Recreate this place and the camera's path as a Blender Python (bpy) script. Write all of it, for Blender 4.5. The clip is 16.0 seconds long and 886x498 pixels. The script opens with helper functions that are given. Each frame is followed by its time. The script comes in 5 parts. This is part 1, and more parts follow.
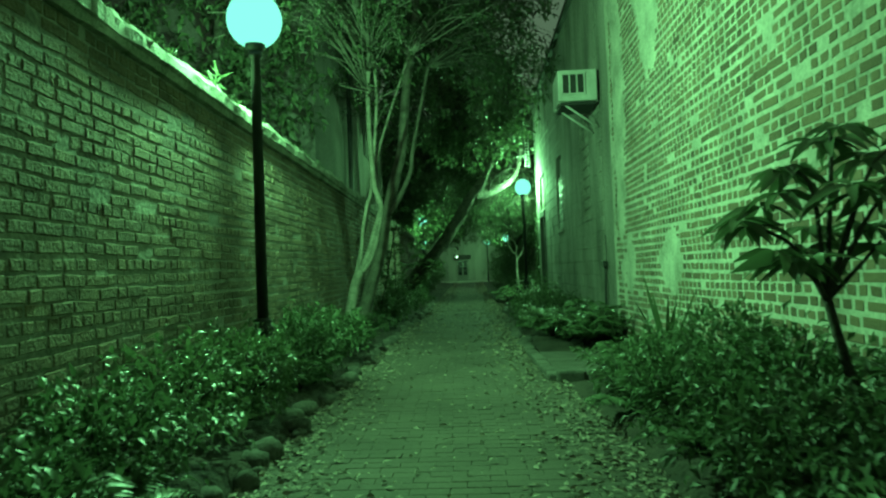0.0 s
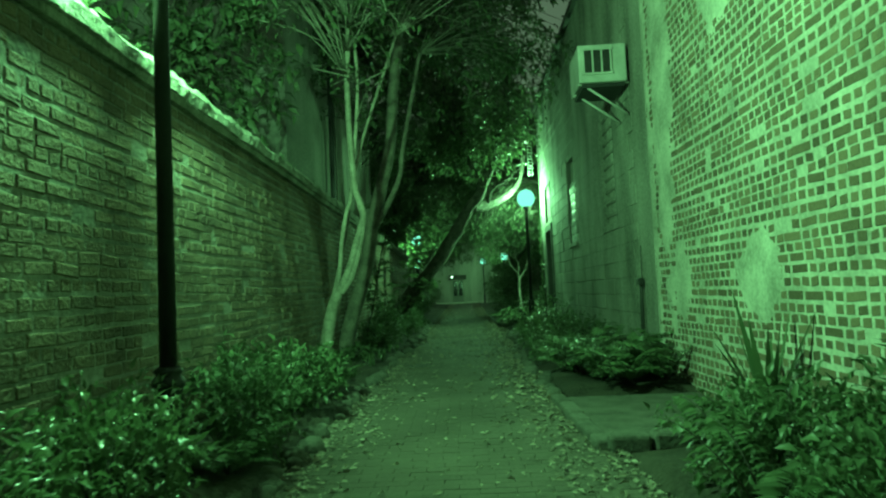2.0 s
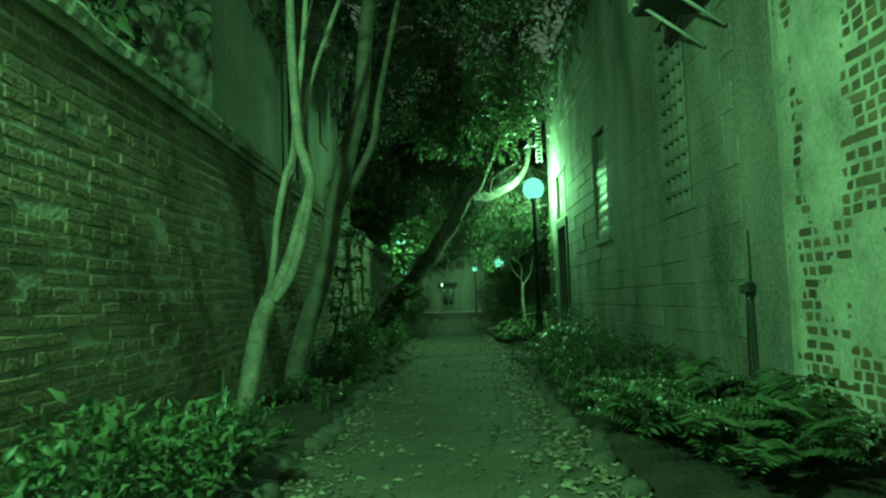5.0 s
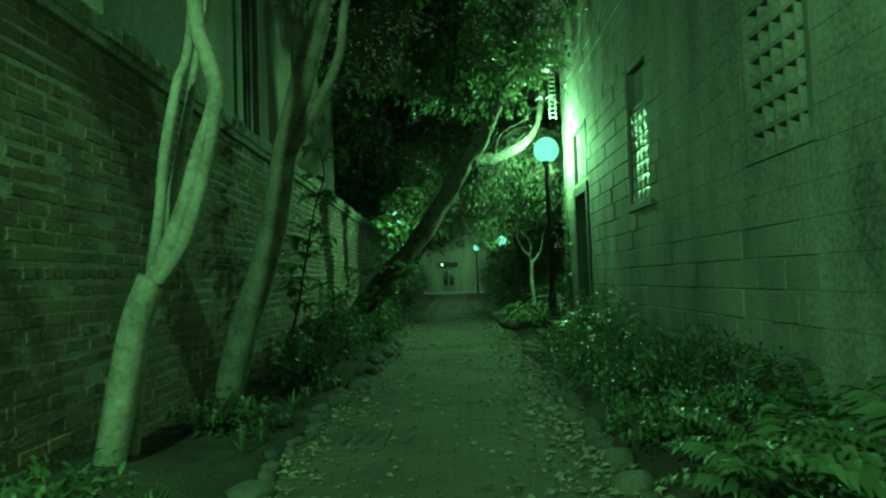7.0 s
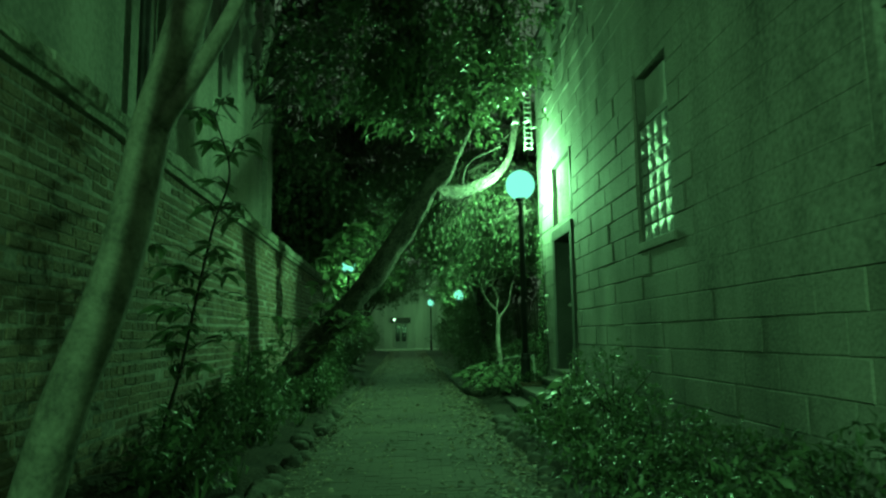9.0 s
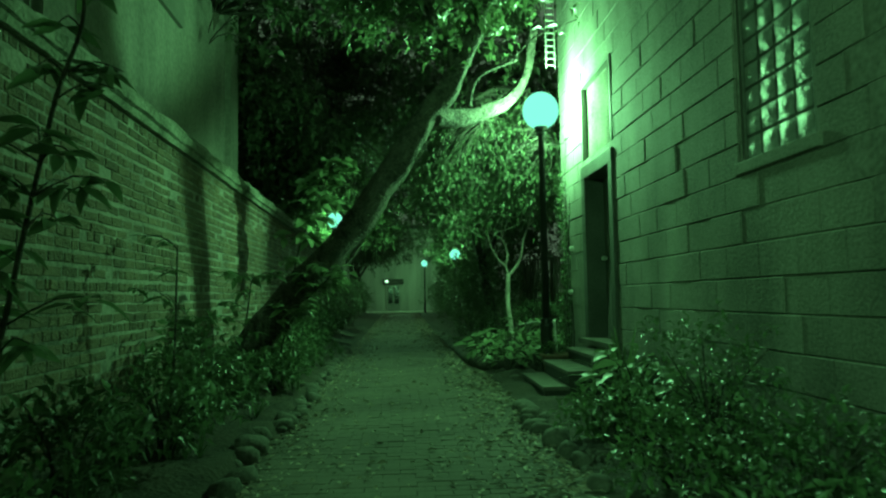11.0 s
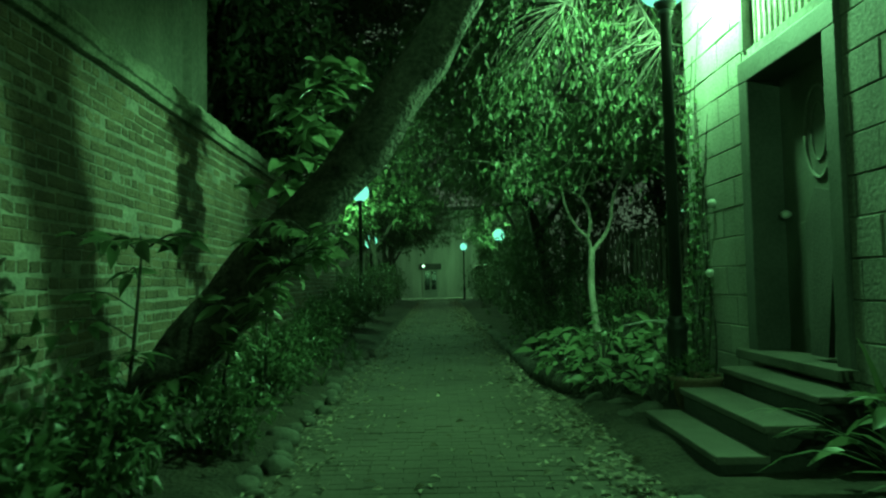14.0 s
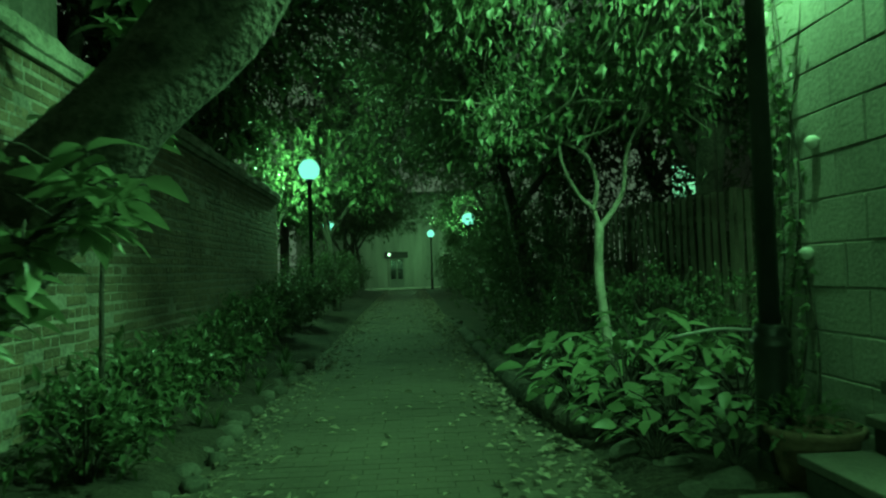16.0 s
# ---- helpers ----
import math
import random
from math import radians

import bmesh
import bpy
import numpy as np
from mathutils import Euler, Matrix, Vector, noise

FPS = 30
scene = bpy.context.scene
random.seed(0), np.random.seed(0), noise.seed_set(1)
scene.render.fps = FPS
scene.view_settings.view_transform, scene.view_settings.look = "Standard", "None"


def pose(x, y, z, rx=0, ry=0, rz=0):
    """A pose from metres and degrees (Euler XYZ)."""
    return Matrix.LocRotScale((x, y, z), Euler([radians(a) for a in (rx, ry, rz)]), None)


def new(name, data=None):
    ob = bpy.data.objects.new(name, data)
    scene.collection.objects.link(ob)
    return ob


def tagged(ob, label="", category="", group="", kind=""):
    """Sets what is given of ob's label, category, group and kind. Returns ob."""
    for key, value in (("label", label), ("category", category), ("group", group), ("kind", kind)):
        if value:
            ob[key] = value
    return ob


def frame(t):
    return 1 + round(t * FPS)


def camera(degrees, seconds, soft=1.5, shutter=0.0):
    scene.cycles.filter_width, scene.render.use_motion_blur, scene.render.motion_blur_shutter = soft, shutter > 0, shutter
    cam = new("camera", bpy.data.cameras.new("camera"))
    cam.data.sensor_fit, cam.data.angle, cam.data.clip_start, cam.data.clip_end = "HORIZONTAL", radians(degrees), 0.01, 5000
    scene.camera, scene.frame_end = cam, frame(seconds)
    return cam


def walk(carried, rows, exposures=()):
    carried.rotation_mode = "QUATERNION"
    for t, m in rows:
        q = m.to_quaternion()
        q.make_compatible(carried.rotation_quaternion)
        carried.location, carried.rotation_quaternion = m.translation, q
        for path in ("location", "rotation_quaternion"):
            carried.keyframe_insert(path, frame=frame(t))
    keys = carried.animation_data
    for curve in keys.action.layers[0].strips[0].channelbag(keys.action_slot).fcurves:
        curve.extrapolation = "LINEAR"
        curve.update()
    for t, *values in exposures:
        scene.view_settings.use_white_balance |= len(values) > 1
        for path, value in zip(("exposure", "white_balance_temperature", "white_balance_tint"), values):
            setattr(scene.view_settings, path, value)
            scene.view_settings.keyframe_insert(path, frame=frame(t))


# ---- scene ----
cam = camera(65.4, 16.0, soft=2.2, shutter=0.4)
METRES, EYE, TILT, LEAN, TURN = 18.0, 1.12, -2.4, 0.0, 3.3
ROWS = [
    (0.0, 0.0, 0.0, 0.0, 0.16, 4.27, 2.11),
    (0.5, -0.0035, 0.0289, 0.0021, 0.01, 4.44, 1.96),
    (1.0, -0.0026, 0.0573, 0.0028, 1.91, 5.25, 3.21),
    (1.5, -0.0025, 0.088, 0.0038, 2.32, 5.29, 1.98),
    (2.0, -0.002, 0.1161, 0.0051, -0.29, 5.98, 2.65),
    (2.5, -0.0014, 0.1472, 0.0072, -0.4, 6.42, 1.55),
    (3.0, -0.003, 0.1758, 0.0088, -0.93, 5.76, 1.14),
    (3.5, -0.0027, 0.207, 0.0104, 0.16, 6.39, 1.31),
    (4.0, -0.0042, 0.2385, 0.011, -0.58, 6.6, 1.19),
    (6.5, 0.0054, 0.396, 0.0168, -1.53, 6.67, 2.78),
    (7.0, 0.0067, 0.4289, 0.0182, -1.1, 5.02, 2.11),
    (7.5, 0.0066, 0.4589, 0.02, -2.64, 6.49, 2.3),
    (8.0, 0.0089, 0.4905, 0.0221, -3.78, 7.27, 2.54),
    (8.5, 0.0073, 0.5217, 0.0236, -6.99, 10.15, 1.19),
    (9.0, 0.0088, 0.5508, 0.0229, -5.11, 9.56, 1.14),
    (9.5, 0.0098, 0.5825, 0.0237, -5.17, 6.61, 0.28),
    (10.0, 0.0103, 0.6117, 0.0246, -7.1, 6.51, 1.01),
    (12.5, 0.0172, 0.7743, 0.0323, -3.18, 5.9, 1.6),
    (13.0, 0.0168, 0.8066, 0.0329, -4.75, 5.44, 1.43),
    (13.5, 0.019, 0.8372, 0.0344, -4.28, 4.85, 2.12),
    (14.0, 0.0215, 0.8705, 0.0358, -2.59, 5.31, 1.27),
    (14.5, 0.024, 0.9006, 0.0368, -3.21, 5.72, 1.2),
    (15.0, 0.0273, 0.9342, 0.0385, -1.96, 4.39, 1.2),
    (15.5, 0.03, 0.9641, 0.0402, -5.9, 4.62, 1.89),
    (16.0, 0.0351, 0.997, 0.0418, -5.15, 4.29, 2.15),
]
walk(cam, [(t, pose(0, 0, EYE, TILT, LEAN, TURN) @ pose(METRES * x, METRES * y, METRES * z, 90 + pitch, roll, yaw)) for t, x, y, z, yaw, pitch, roll in ROWS],
     exposures=[(0.0, 0.36), (3.5, 0.26), (7.0, 0.15), (10.0, 0.22), (13.5, 0.18), (16.0, 0.2)])

# ---- world: a dark night sky; the lamps below give the light ----
GREEN = (0.27, 1.0, 0.36)
world = bpy.data.worlds.new("night")
world.use_nodes = True
world.node_tree.nodes["Background"].inputs[0].default_value = (0.54, 1.0, 0.56, 1)
world.node_tree.nodes["Background"].inputs[1].default_value = 0.12
scene.world = world
LAMPS = [  # globe centre, watts
    (-1.98, 6.06, 3.45, 940), (1.30, 21.3, 3.62, 540), (-2.95, 34.4, 3.65, 430),
    (-3.6, 42.5, 2.8, 160), (0.42, 64.0, 3.7, 600), (1.56, 45.0, 3.15, 160)]


# ---- materials ----
def material(name, low, high, rough=0.8, scale=4.0, grain=40.0, bump=0.3, metal=0.0, spread=0.0, island=True, spec=0.5, grit=0.004, streak=1.0):
    m = bpy.data.materials.new(name)
    m.use_nodes = True
    n, l = m.node_tree.nodes, m.node_tree.links
    b = n["Principled BSDF"]
    b.inputs["Roughness"].default_value, b.inputs["Metallic"].default_value = rough, metal
    b.inputs["Specular IOR Level"].default_value = spec
    geo = n.new("ShaderNodeNewGeometry")
    big, fine = n.new("ShaderNodeTexNoise"), n.new("ShaderNodeTexNoise")
    for t, s, d in ((big, scale, 6), (fine, grain, 5)):
        t.inputs["Scale"].default_value, t.inputs["Detail"].default_value = s, d
        l.new(geo.outputs["Position"], t.inputs["Vector"])
    if streak != 1.0:  # stains drawn out downwards
        drawn = n.new("ShaderNodeVectorMath"); drawn.operation = "MULTIPLY"
        drawn.inputs[1].default_value = (1, 1, streak)
        l.new(geo.outputs["Position"], drawn.inputs[0]); l.new(drawn.outputs[0], big.inputs["Vector"])
    add = n.new("ShaderNodeMath"); add.operation = "MULTIPLY_ADD"
    l.new(fine.outputs["Fac"], add.inputs[0]); add.inputs[1].default_value = 0.6
    l.new(big.outputs["Fac"], add.inputs[2])
    ramp = n.new("ShaderNodeMapRange")
    ramp.inputs["From Min"].default_value, ramp.inputs["From Max"].default_value = 0.55, 1.05
    l.new(add.outputs[0], ramp.inputs["Value"])
    fac = ramp.outputs[0]
    if spread:
        rnd = geo.outputs["Random Per Island"] if island else n.new("ShaderNodeObjectInfo").outputs["Random"]
        mixer = n.new("ShaderNodeMix")
        mixer.inputs[0].default_value = spread
        l.new(fac, mixer.inputs[2]); l.new(rnd, mixer.inputs[3])
        fac = mixer.outputs[0]
    col = n.new("ShaderNodeMix"); col.data_type = "RGBA"
    col.inputs[6].default_value, col.inputs[7].default_value = (*low, 1), (*high, 1)
    l.new(fac, col.inputs[0]); l.new(col.outputs[2], b.inputs["Base Color"])
    if bump:
        bp = n.new("ShaderNodeBump")
        bp.inputs["Strength"].default_value, bp.inputs["Distance"].default_value = bump, grit * 4
        l.new(add.outputs[0], bp.inputs["Height"]); l.new(bp.outputs[0], b.inputs["Normal"])
    return m


def glow(name, colour, strength):
    m = bpy.data.materials.new(name)
    m.use_nodes = True
    n, l = m.node_tree.nodes, m.node_tree.links
    n.remove(n["Principled BSDF"])
    e = n.new("ShaderNodeEmission")
    e.inputs[0].default_value, e.inputs[1].default_value = (*colour, 1), strength
    l.new(e.outputs[0], n["Material Output"].inputs[0])
    return m


def leaf_material(name, low, high, rough=0.42):
    m = material(name, low, high, rough, 1.5, 25, 0.15, spread=0.6)
    n, l = m.node_tree.nodes, m.node_tree.links
    b = n["Principled BSDF"]
    t = n.new("ShaderNodeBsdfTranslucent")
    t.inputs[0].default_value = (*high, 1)
    mix = n.new("ShaderNodeMixShader"); mix.inputs[0].default_value = 0.25
    l.new(b.outputs[0], mix.inputs[1]); l.new(t.outputs[0], mix.inputs[2])
    l.new(mix.outputs[0], n["Material Output"].inputs[0])
    return m


M_OLDBRICK = material("old_brick", (0.06, 0.047, 0.034), (0.26, 0.20, 0.14), 0.92, 2.6, 45, 1.0, spread=0.3, grit=0.008)
M_OLDBRICK_PIECE = material("old_brick_piece", (0.06, 0.047, 0.034), (0.26, 0.20, 0.14), 0.92, 2.6, 45, 1.0, spread=0.3, island=False, grit=0.008)
M_OLDMORTAR = material("old_mortar", (0.08, 0.08, 0.068), (0.42, 0.40, 0.35), 0.95, 1.6, 30, 0.8, grit=0.006)
M_REDBRICK = material("handmade_brick", (0.055, 0.038, 0.026), (0.27, 0.19, 0.13), 0.9, 1.6, 55, 0.7, spread=0.5)
M_REDBRICK_PIECE = material("handmade_brick_piece", (0.055, 0.038, 0.026), (0.27, 0.19, 0.13), 0.9, 1.6, 55, 0.7, spread=0.5, island=False)
M_PLASTER = material("lime_plaster", (0.25, 0.25, 0.21), (0.62, 0.60, 0.53), 0.93, 2.8, 30, 0.8, grit=0.006)
M_STUCCO = material("weathered_stucco", (0.085, 0.085, 0.075), (0.40, 0.39, 0.35), 0.9, 1.5, 26, 0.5, streak=0.35)
M_BLOCK = material("painted_block", (0.08, 0.08, 0.07), (0.37, 0.36, 0.32), 0.85, 1.5, 45, 0.6, streak=0.35, spread=0.15)
M_BLOCK_PIECE = material("painted_block_piece", (0.08, 0.08, 0.07), (0.37, 0.36, 0.32), 0.85, 1.5, 45, 0.6, streak=0.35, spread=0.15, island=False)
M_COPING = material("mossy_coping", (0.10, 0.11, 0.08), (0.40, 0.40, 0.34), 0.95, 3.5, 30, 1.0, grit=0.01)
M_HOUSE = material("house_render", (0.12, 0.12, 0.105), (0.30, 0.295, 0.26), 0.9, 1.2, 18, 0.25, streak=0.2)
M_PAVER = material("brick_paver", (0.055, 0.049, 0.038), (0.14, 0.126, 0.10), 0.85, 1.0, 40, 0.4, spread=0.15)
M_PAVER_PIECE = material("brick_paver_piece", (0.055, 0.049, 0.038), (0.14, 0.126, 0.10), 0.85, 1.0, 40, 0.4, spread=0.15, island=False)
M_SOIL = material("soil", (0.018, 0.016, 0.012), (0.07, 0.06, 0.045), 0.97, 3, 30, 1.0, grit=0.012)
M_STONE = material("edging_stone", (0.04, 0.04, 0.033), (0.17, 0.165, 0.14), 0.9, 5, 40, 0.8, spread=0.3, island=False)
M_IRON = material("black_iron", (0.012, 0.012, 0.012), (0.03, 0.03, 0.028), 0.45, 6, 60, 0.2)
M_WOOD = material("weathered_wood", (0.07, 0.06, 0.045), (0.22, 0.19, 0.15), 0.8, 3, 60, 0.5, spread=0.3, island=False)
M_TREAD = material("plank_tread", (0.065, 0.06, 0.05), (0.14, 0.13, 0.11), 0.8, 3, 60, 0.4)
M_DARKWOOD = material("dark_riser", (0.02, 0.018, 0.015), (0.05, 0.045, 0.04), 0.8, 3, 50, 0.4)
M_DOORFRAME = material("dark_frame_paint", (0.045, 0.046, 0.04), (0.10, 0.10, 0.09), 0.7, 2, 40, 0.3)
M_DOOR = material("door_paint", (0.06, 0.062, 0.055), (0.12, 0.12, 0.105), 0.6, 2, 40, 0.3)
M_FRAME = material("frame_paint", (0.10, 0.10, 0.09), (0.2, 0.2, 0.18), 0.7, 2, 40, 0.3)
M_BARK = material("pale_bark", (0.13, 0.125, 0.10), (0.38, 0.36, 0.30), 0.8, 5, 30, 0.6)
M_GREYBARK = material("grey_bark", (0.07, 0.067, 0.055), (0.24, 0.225, 0.185), 0.85, 5, 30, 0.7)
M_ROUGHBARK = material("rough_bark", (0.03, 0.027, 0.023), (0.16, 0.145, 0.12), 0.95, 7, 28, 1.0, grit=0.02)
M_DARKBARK = material("dark_bark", (0.03, 0.028, 0.022), (0.09, 0.08, 0.065), 0.9, 7, 28, 0.8, grit=0.01)
M_LEAF = leaf_material("leaf", (0.05, 0.085, 0.04), (0.15, 0.22, 0.11))
M_GLOSSLEAF = leaf_material("glossy_leaf", (0.05, 0.085, 0.04), (0.16, 0.23, 0.11), 0.3)
M_BIGLEAF = leaf_material("broad_leaf", (0.09, 0.14, 0.07), (0.22, 0.30, 0.16), 0.4)
M_DARKLEAF = leaf_material("dark_leaf", (0.04, 0.058, 0.03), (0.10, 0.14, 0.07), 0.55)
M_LITTER = material("dry_leaf", (0.12, 0.10, 0.07), (0.42, 0.38, 0.30), 0.7, 5, 30, 0.2, spread=0.8)
M_METAL = material("grey_metal", (0.35, 0.35, 0.33), (0.6, 0.6, 0.57), 0.5, 4, 50, 0.15)
M_DARKMETAL = material("dark_grille", (0.012, 0.012, 0.012), (0.03, 0.03, 0.03), 0.6, 8, 50, 0.2)
M_PVC = material("white_pipe", (0.55, 0.55, 0.5), (0.75, 0.75, 0.7), 0.4, 8, 50, 0.05)
M_TERRA = material("clay_pot", (0.13, 0.085, 0.06), (0.26, 0.18, 0.13), 0.85, 5, 40, 0.3)
M_GLASS = material("glass_block", (0.2, 0.22, 0.21), (0.42, 0.45, 0.43), 0.42, 6, 30, 0.5, spread=0.5, spec=0.6, grit=0.012)
M_PANE = material("dark_pane", (0.01, 0.01, 0.01), (0.02, 0.022, 0.02), 0.08, 4, 20, 0.1)
M_GLOBE = glow("lit_globe", (0.20, 1.0, 0.62), 1.15)
M_WINDOWLIGHT = glow("lit_window_pane", (0.25, 1.0, 0.45), 0.8)
M_BULB = glow("lit_bulb", (0.45, 1.0, 0.55), 2.5)


# ---- mesh helpers ----
def mesh_of(name, verts, faces, mat, smooth=False):
    me = bpy.data.meshes.new(name)
    v = np.asarray(verts, dtype=np.float32).reshape(-1, 3)
    if isinstance(faces, np.ndarray):
        k = faces.shape[1]
        me.vertices.add(len(v)); me.vertices.foreach_set("co", v.ravel())
        me.loops.add(faces.size); me.loops.foreach_set("vertex_index", faces.astype(np.int32).ravel())
        me.polygons.add(len(faces))
        me.polygons.foreach_set("loop_start", np.arange(0, faces.size, k, dtype=np.int32))
        me.update(calc_edges=True)
    else:
        me.from_pydata(v.tolist(), [], faces)
    me.materials.append(mat)
    me.polygons.foreach_set("use_smooth", np.full(len(me.polygons), smooth))
    return me


def thing(name, label, category, x=0, y=0, z=0, rz=0, group="", kind=""):
    ob = new(name)
    ob.matrix_basis = pose(x, y, z, 0, 0, rz)
    ob.empty_display_size = 0.1
    return tagged(ob, label, category, group, kind)


def part(name, me, parent, label="", m=None, kind=""):
    ob = new(name, me)
    ob.parent = parent
    if m is not None:
        ob.matrix_basis = m
    return tagged(ob, label, kind=kind)


def setting(name, me, label, category):
    return tagged(new(name, me), label, category, kind="structure")


def box(sx, sy, sz, mat, bevel=0.01, name="box", centre=(0, 0, 0)):
    bm = bmesh.new()
    bmesh.ops.create_cube(bm, size=1)
    for v in bm.verts:
        v.co = Vector((v.co.x * sx + centre[0], v.co.y * sy + centre[1], v.co.z * sz + centre[2]))
    if bevel:
        bmesh.ops.bevel(bm, geom=bm.edges[:], offset=min(bevel, 0.4 * min(sx, sy, sz)), segments=2, affect="EDGES", profile=0.5)
    me = bpy.data.meshes.new(name)
    bm.to_mesh(me); bm.free()
    me.materials.append(mat)
    return me


def lathe(profile, mat, n=20, name="lathe"):
    verts, faces = [], []
    for r, z in profile:
        for k in range(n):
            a = 2 * math.pi * k / n
            verts.append((r * math.cos(a), r * math.sin(a), z))
    for i in range(len(profile) - 1):
        for k in range(n):
            a, b = i * n + k, i * n + (k + 1) % n
            faces.append((a, b, b + n, a + n))
    faces.append(tuple(range(n))[::-1]); faces.append(tuple((len(profile) - 1) * n + k for k in range(n)))
    return mesh_of(name, verts, faces, mat, True)


def spline(points, steps=6):
    p = [Vector(q) for q in points]
    p = [p[0] * 2 - p[1]] + p + [p[-1] * 2 - p[-2]]
    out = []
    for i in range(1, len(p) - 2):
        for s in range(steps):
            t = s / steps
            out.append(0.5 * ((2 * p[i]) + (p[i + 1] - p[i - 1]) * t + (2 * p[i - 1] - 5 * p[i] + 4 * p[i + 1] - p[i + 2]) * t * t
                              + (3 * p[i] - p[i - 1] - 3 * p[i + 1] + p[i + 2]) * t ** 3))
    out.append(p[-2])
    return out


def tube(points, r0, r1, n=8, wobble=0.0, smooth_steps=5):
    """Vertices and faces of a tapered limb along the points."""
    pts = spline(points, smooth_steps) if smooth_steps else [Vector(q) for q in points]
    verts, faces = [], []
    for i, c in enumerate(pts):
        d = (pts[min(i + 1, len(pts) - 1)] - pts[max(i - 1, 0)]).normalized()
        a = d.cross(Vector((0.3, 1, 0.2))).normalized(); b = d.cross(a)
        r = r0 + (r1 - r0) * i / (len(pts) - 1)
        for k in range(n):
            w = 2 * math.pi * k / n
            rr = r * (1 + wobble * noise.noise(Vector((c.x * 3 + math.cos(w) * 1.3, c.y * 3 + math.sin(w) * 1.3, c.z * 2.2))))
            q = c + (a * math.cos(w) + b * math.sin(w)) * rr
            verts.append(tuple(q))
    for i in range(len(pts) - 1):
        for k in range(n):
            q, s = i * n + k, i * n + (k + 1) % n
            faces.append((q, s, s + n, q + n))
    faces.append(tuple(range(n))[::-1]); faces.append(tuple((len(pts) - 1) * n + k for k in range(n)))
    return verts, faces


def merge(pieces):
    verts, faces = [], []
    for v, f in pieces:
        o = len(verts)
        verts += list(v); faces += [tuple(i + o for i in q) for q in f]
    return verts, faces


def tube_mesh(points, r0, r1, mat, n=8, wobble=0.0, steps=5):
    return mesh_of("limb", *tube(points, r0, r1, n, wobble, steps), mat, True)


def leaves(base, direction, length, width, rng, droop=0.3, fold=0.25):
    """Folded, pointed leaves: base points, directions, lengths and widths as arrays."""
    n = len(base)
    d = direction / np.linalg.norm(direction, axis=1, keepdims=True)
    up = rng.normal(0, 0.45, (n, 3)) + np.array((0, 0, 1.0))
    s = np.cross(d, up); s /= np.linalg.norm(s, axis=1, keepdims=True) + 1e-9
    u = np.cross(s, d)
    L, W = np.broadcast_to(length, n)[:, None], np.broadcast_to(width, n)[:, None]
    mid = base + d * L * 0.45 + u * L * 0.06
    tip = base + d * L - u * L * droop
    lift = u * W * fold
    v = np.stack([base, mid - s * W * 0.5 + lift, mid, mid + s * W * 0.5 + lift, tip], axis=1).reshape(-1, 3)
    k = np.arange(n)[:, None] * 5
    f = np.concatenate([k + np.array([[0, 1, 2]]), k + np.array([[0, 2, 3]]), k + np.array([[1, 4, 2]]), k + np.array([[2, 4, 3]])])
    return v, f


def fine_leaves(base, direction, length, width, rng, droop=0.3, fold=0.2):
    """As leaves(), with a rounder outline and a curved midrib, for large leaves."""
    n = len(base)
    d = direction / np.linalg.norm(direction, axis=1, keepdims=True)
    up = rng.normal(0, 0.4, (n, 3)) + np.array((0, 0, 1.0))
    s = np.cross(d, up); s /= np.linalg.norm(s, axis=1, keepdims=True) + 1e-9
    u = np.cross(s, d)
    L, W = np.broadcast_to(length, n)[:, None], np.broadcast_to(width, n)[:, None]
    cols = [base]
    for f, w in ((0.18, 0.62), (0.42, 1.0), (0.70, 0.72), (0.88, 0.34)):
        c = base + d * L * f + u * L * (0.12 * f - droop * f * f)
        cols += [c - s * W * 0.5 * w + u * W * fold * w, c, c + s * W * 0.5 * w + u * W * fold * w]
    cols.append(base + d * L + u * L * (0.12 - droop))
    v = np.stack(cols, axis=1).reshape(-1, 3)
    tri = [(0, 1, 2), (0, 2, 3), (10, 13, 11), (11, 13, 12)]
    for r in (1, 4, 7):
        tri += [(r, r + 3, r + 4), (r, r + 4, r + 1), (r + 1, r + 4, r + 5), (r + 1, r + 5, r + 2)]
    k = np.arange(n)[:, None] * 14
    return v, np.concatenate([k + np.array([q]) for q in tri])


def leaf_mesh(chunks, mat):
    o, vs, fs = 0, [], []
    for v, f in chunks:
        vs.append(v); fs.append(f + o); o += len(v)
    return mesh_of("foliage", np.concatenate(vs), np.concatenate(fs), mat, True)


def rng_of(seed):
    return np.random.default_rng(seed)


def blob(rng, n, centre, radius, shell=0.55):
    """Points in an uneven ellipsoid, thicker at its skin."""
    d = rng.normal(0, 1, (n, 3)); d /= np.linalg.norm(d, axis=1, keepdims=True)
    r = shell + (1 - shell) * rng.random(n) ** 0.5
    ph = rng.random(3) * 6
    r *= 1 + 0.22 * np.sin(d[:, 0] * 4 + ph[0]) * np.sin(d[:, 1] * 5 + ph[1]) + 0.15 * np.sin(d[:, 2] * 6 + ph[2])
    return np.array(centre) + d * r[:, None] * np.array(radius), d


# ---- the plan: the alley's two walls and the path's edges ----
def left_x(y):
    return -2.05 - 0.035 * y


def right_x(y):
    return 2.12 - 0.016 * y


def on_left(u, z, w):
    """A point u along the left wall, z up, w out of its face."""
    return np.stack([left_x(u) + w, u + 0.035 * w, z], axis=-1)


def on_right(u, z, w):
    return np.stack([right_x(u) - w, u - 0.016 * w, z], axis=-1)


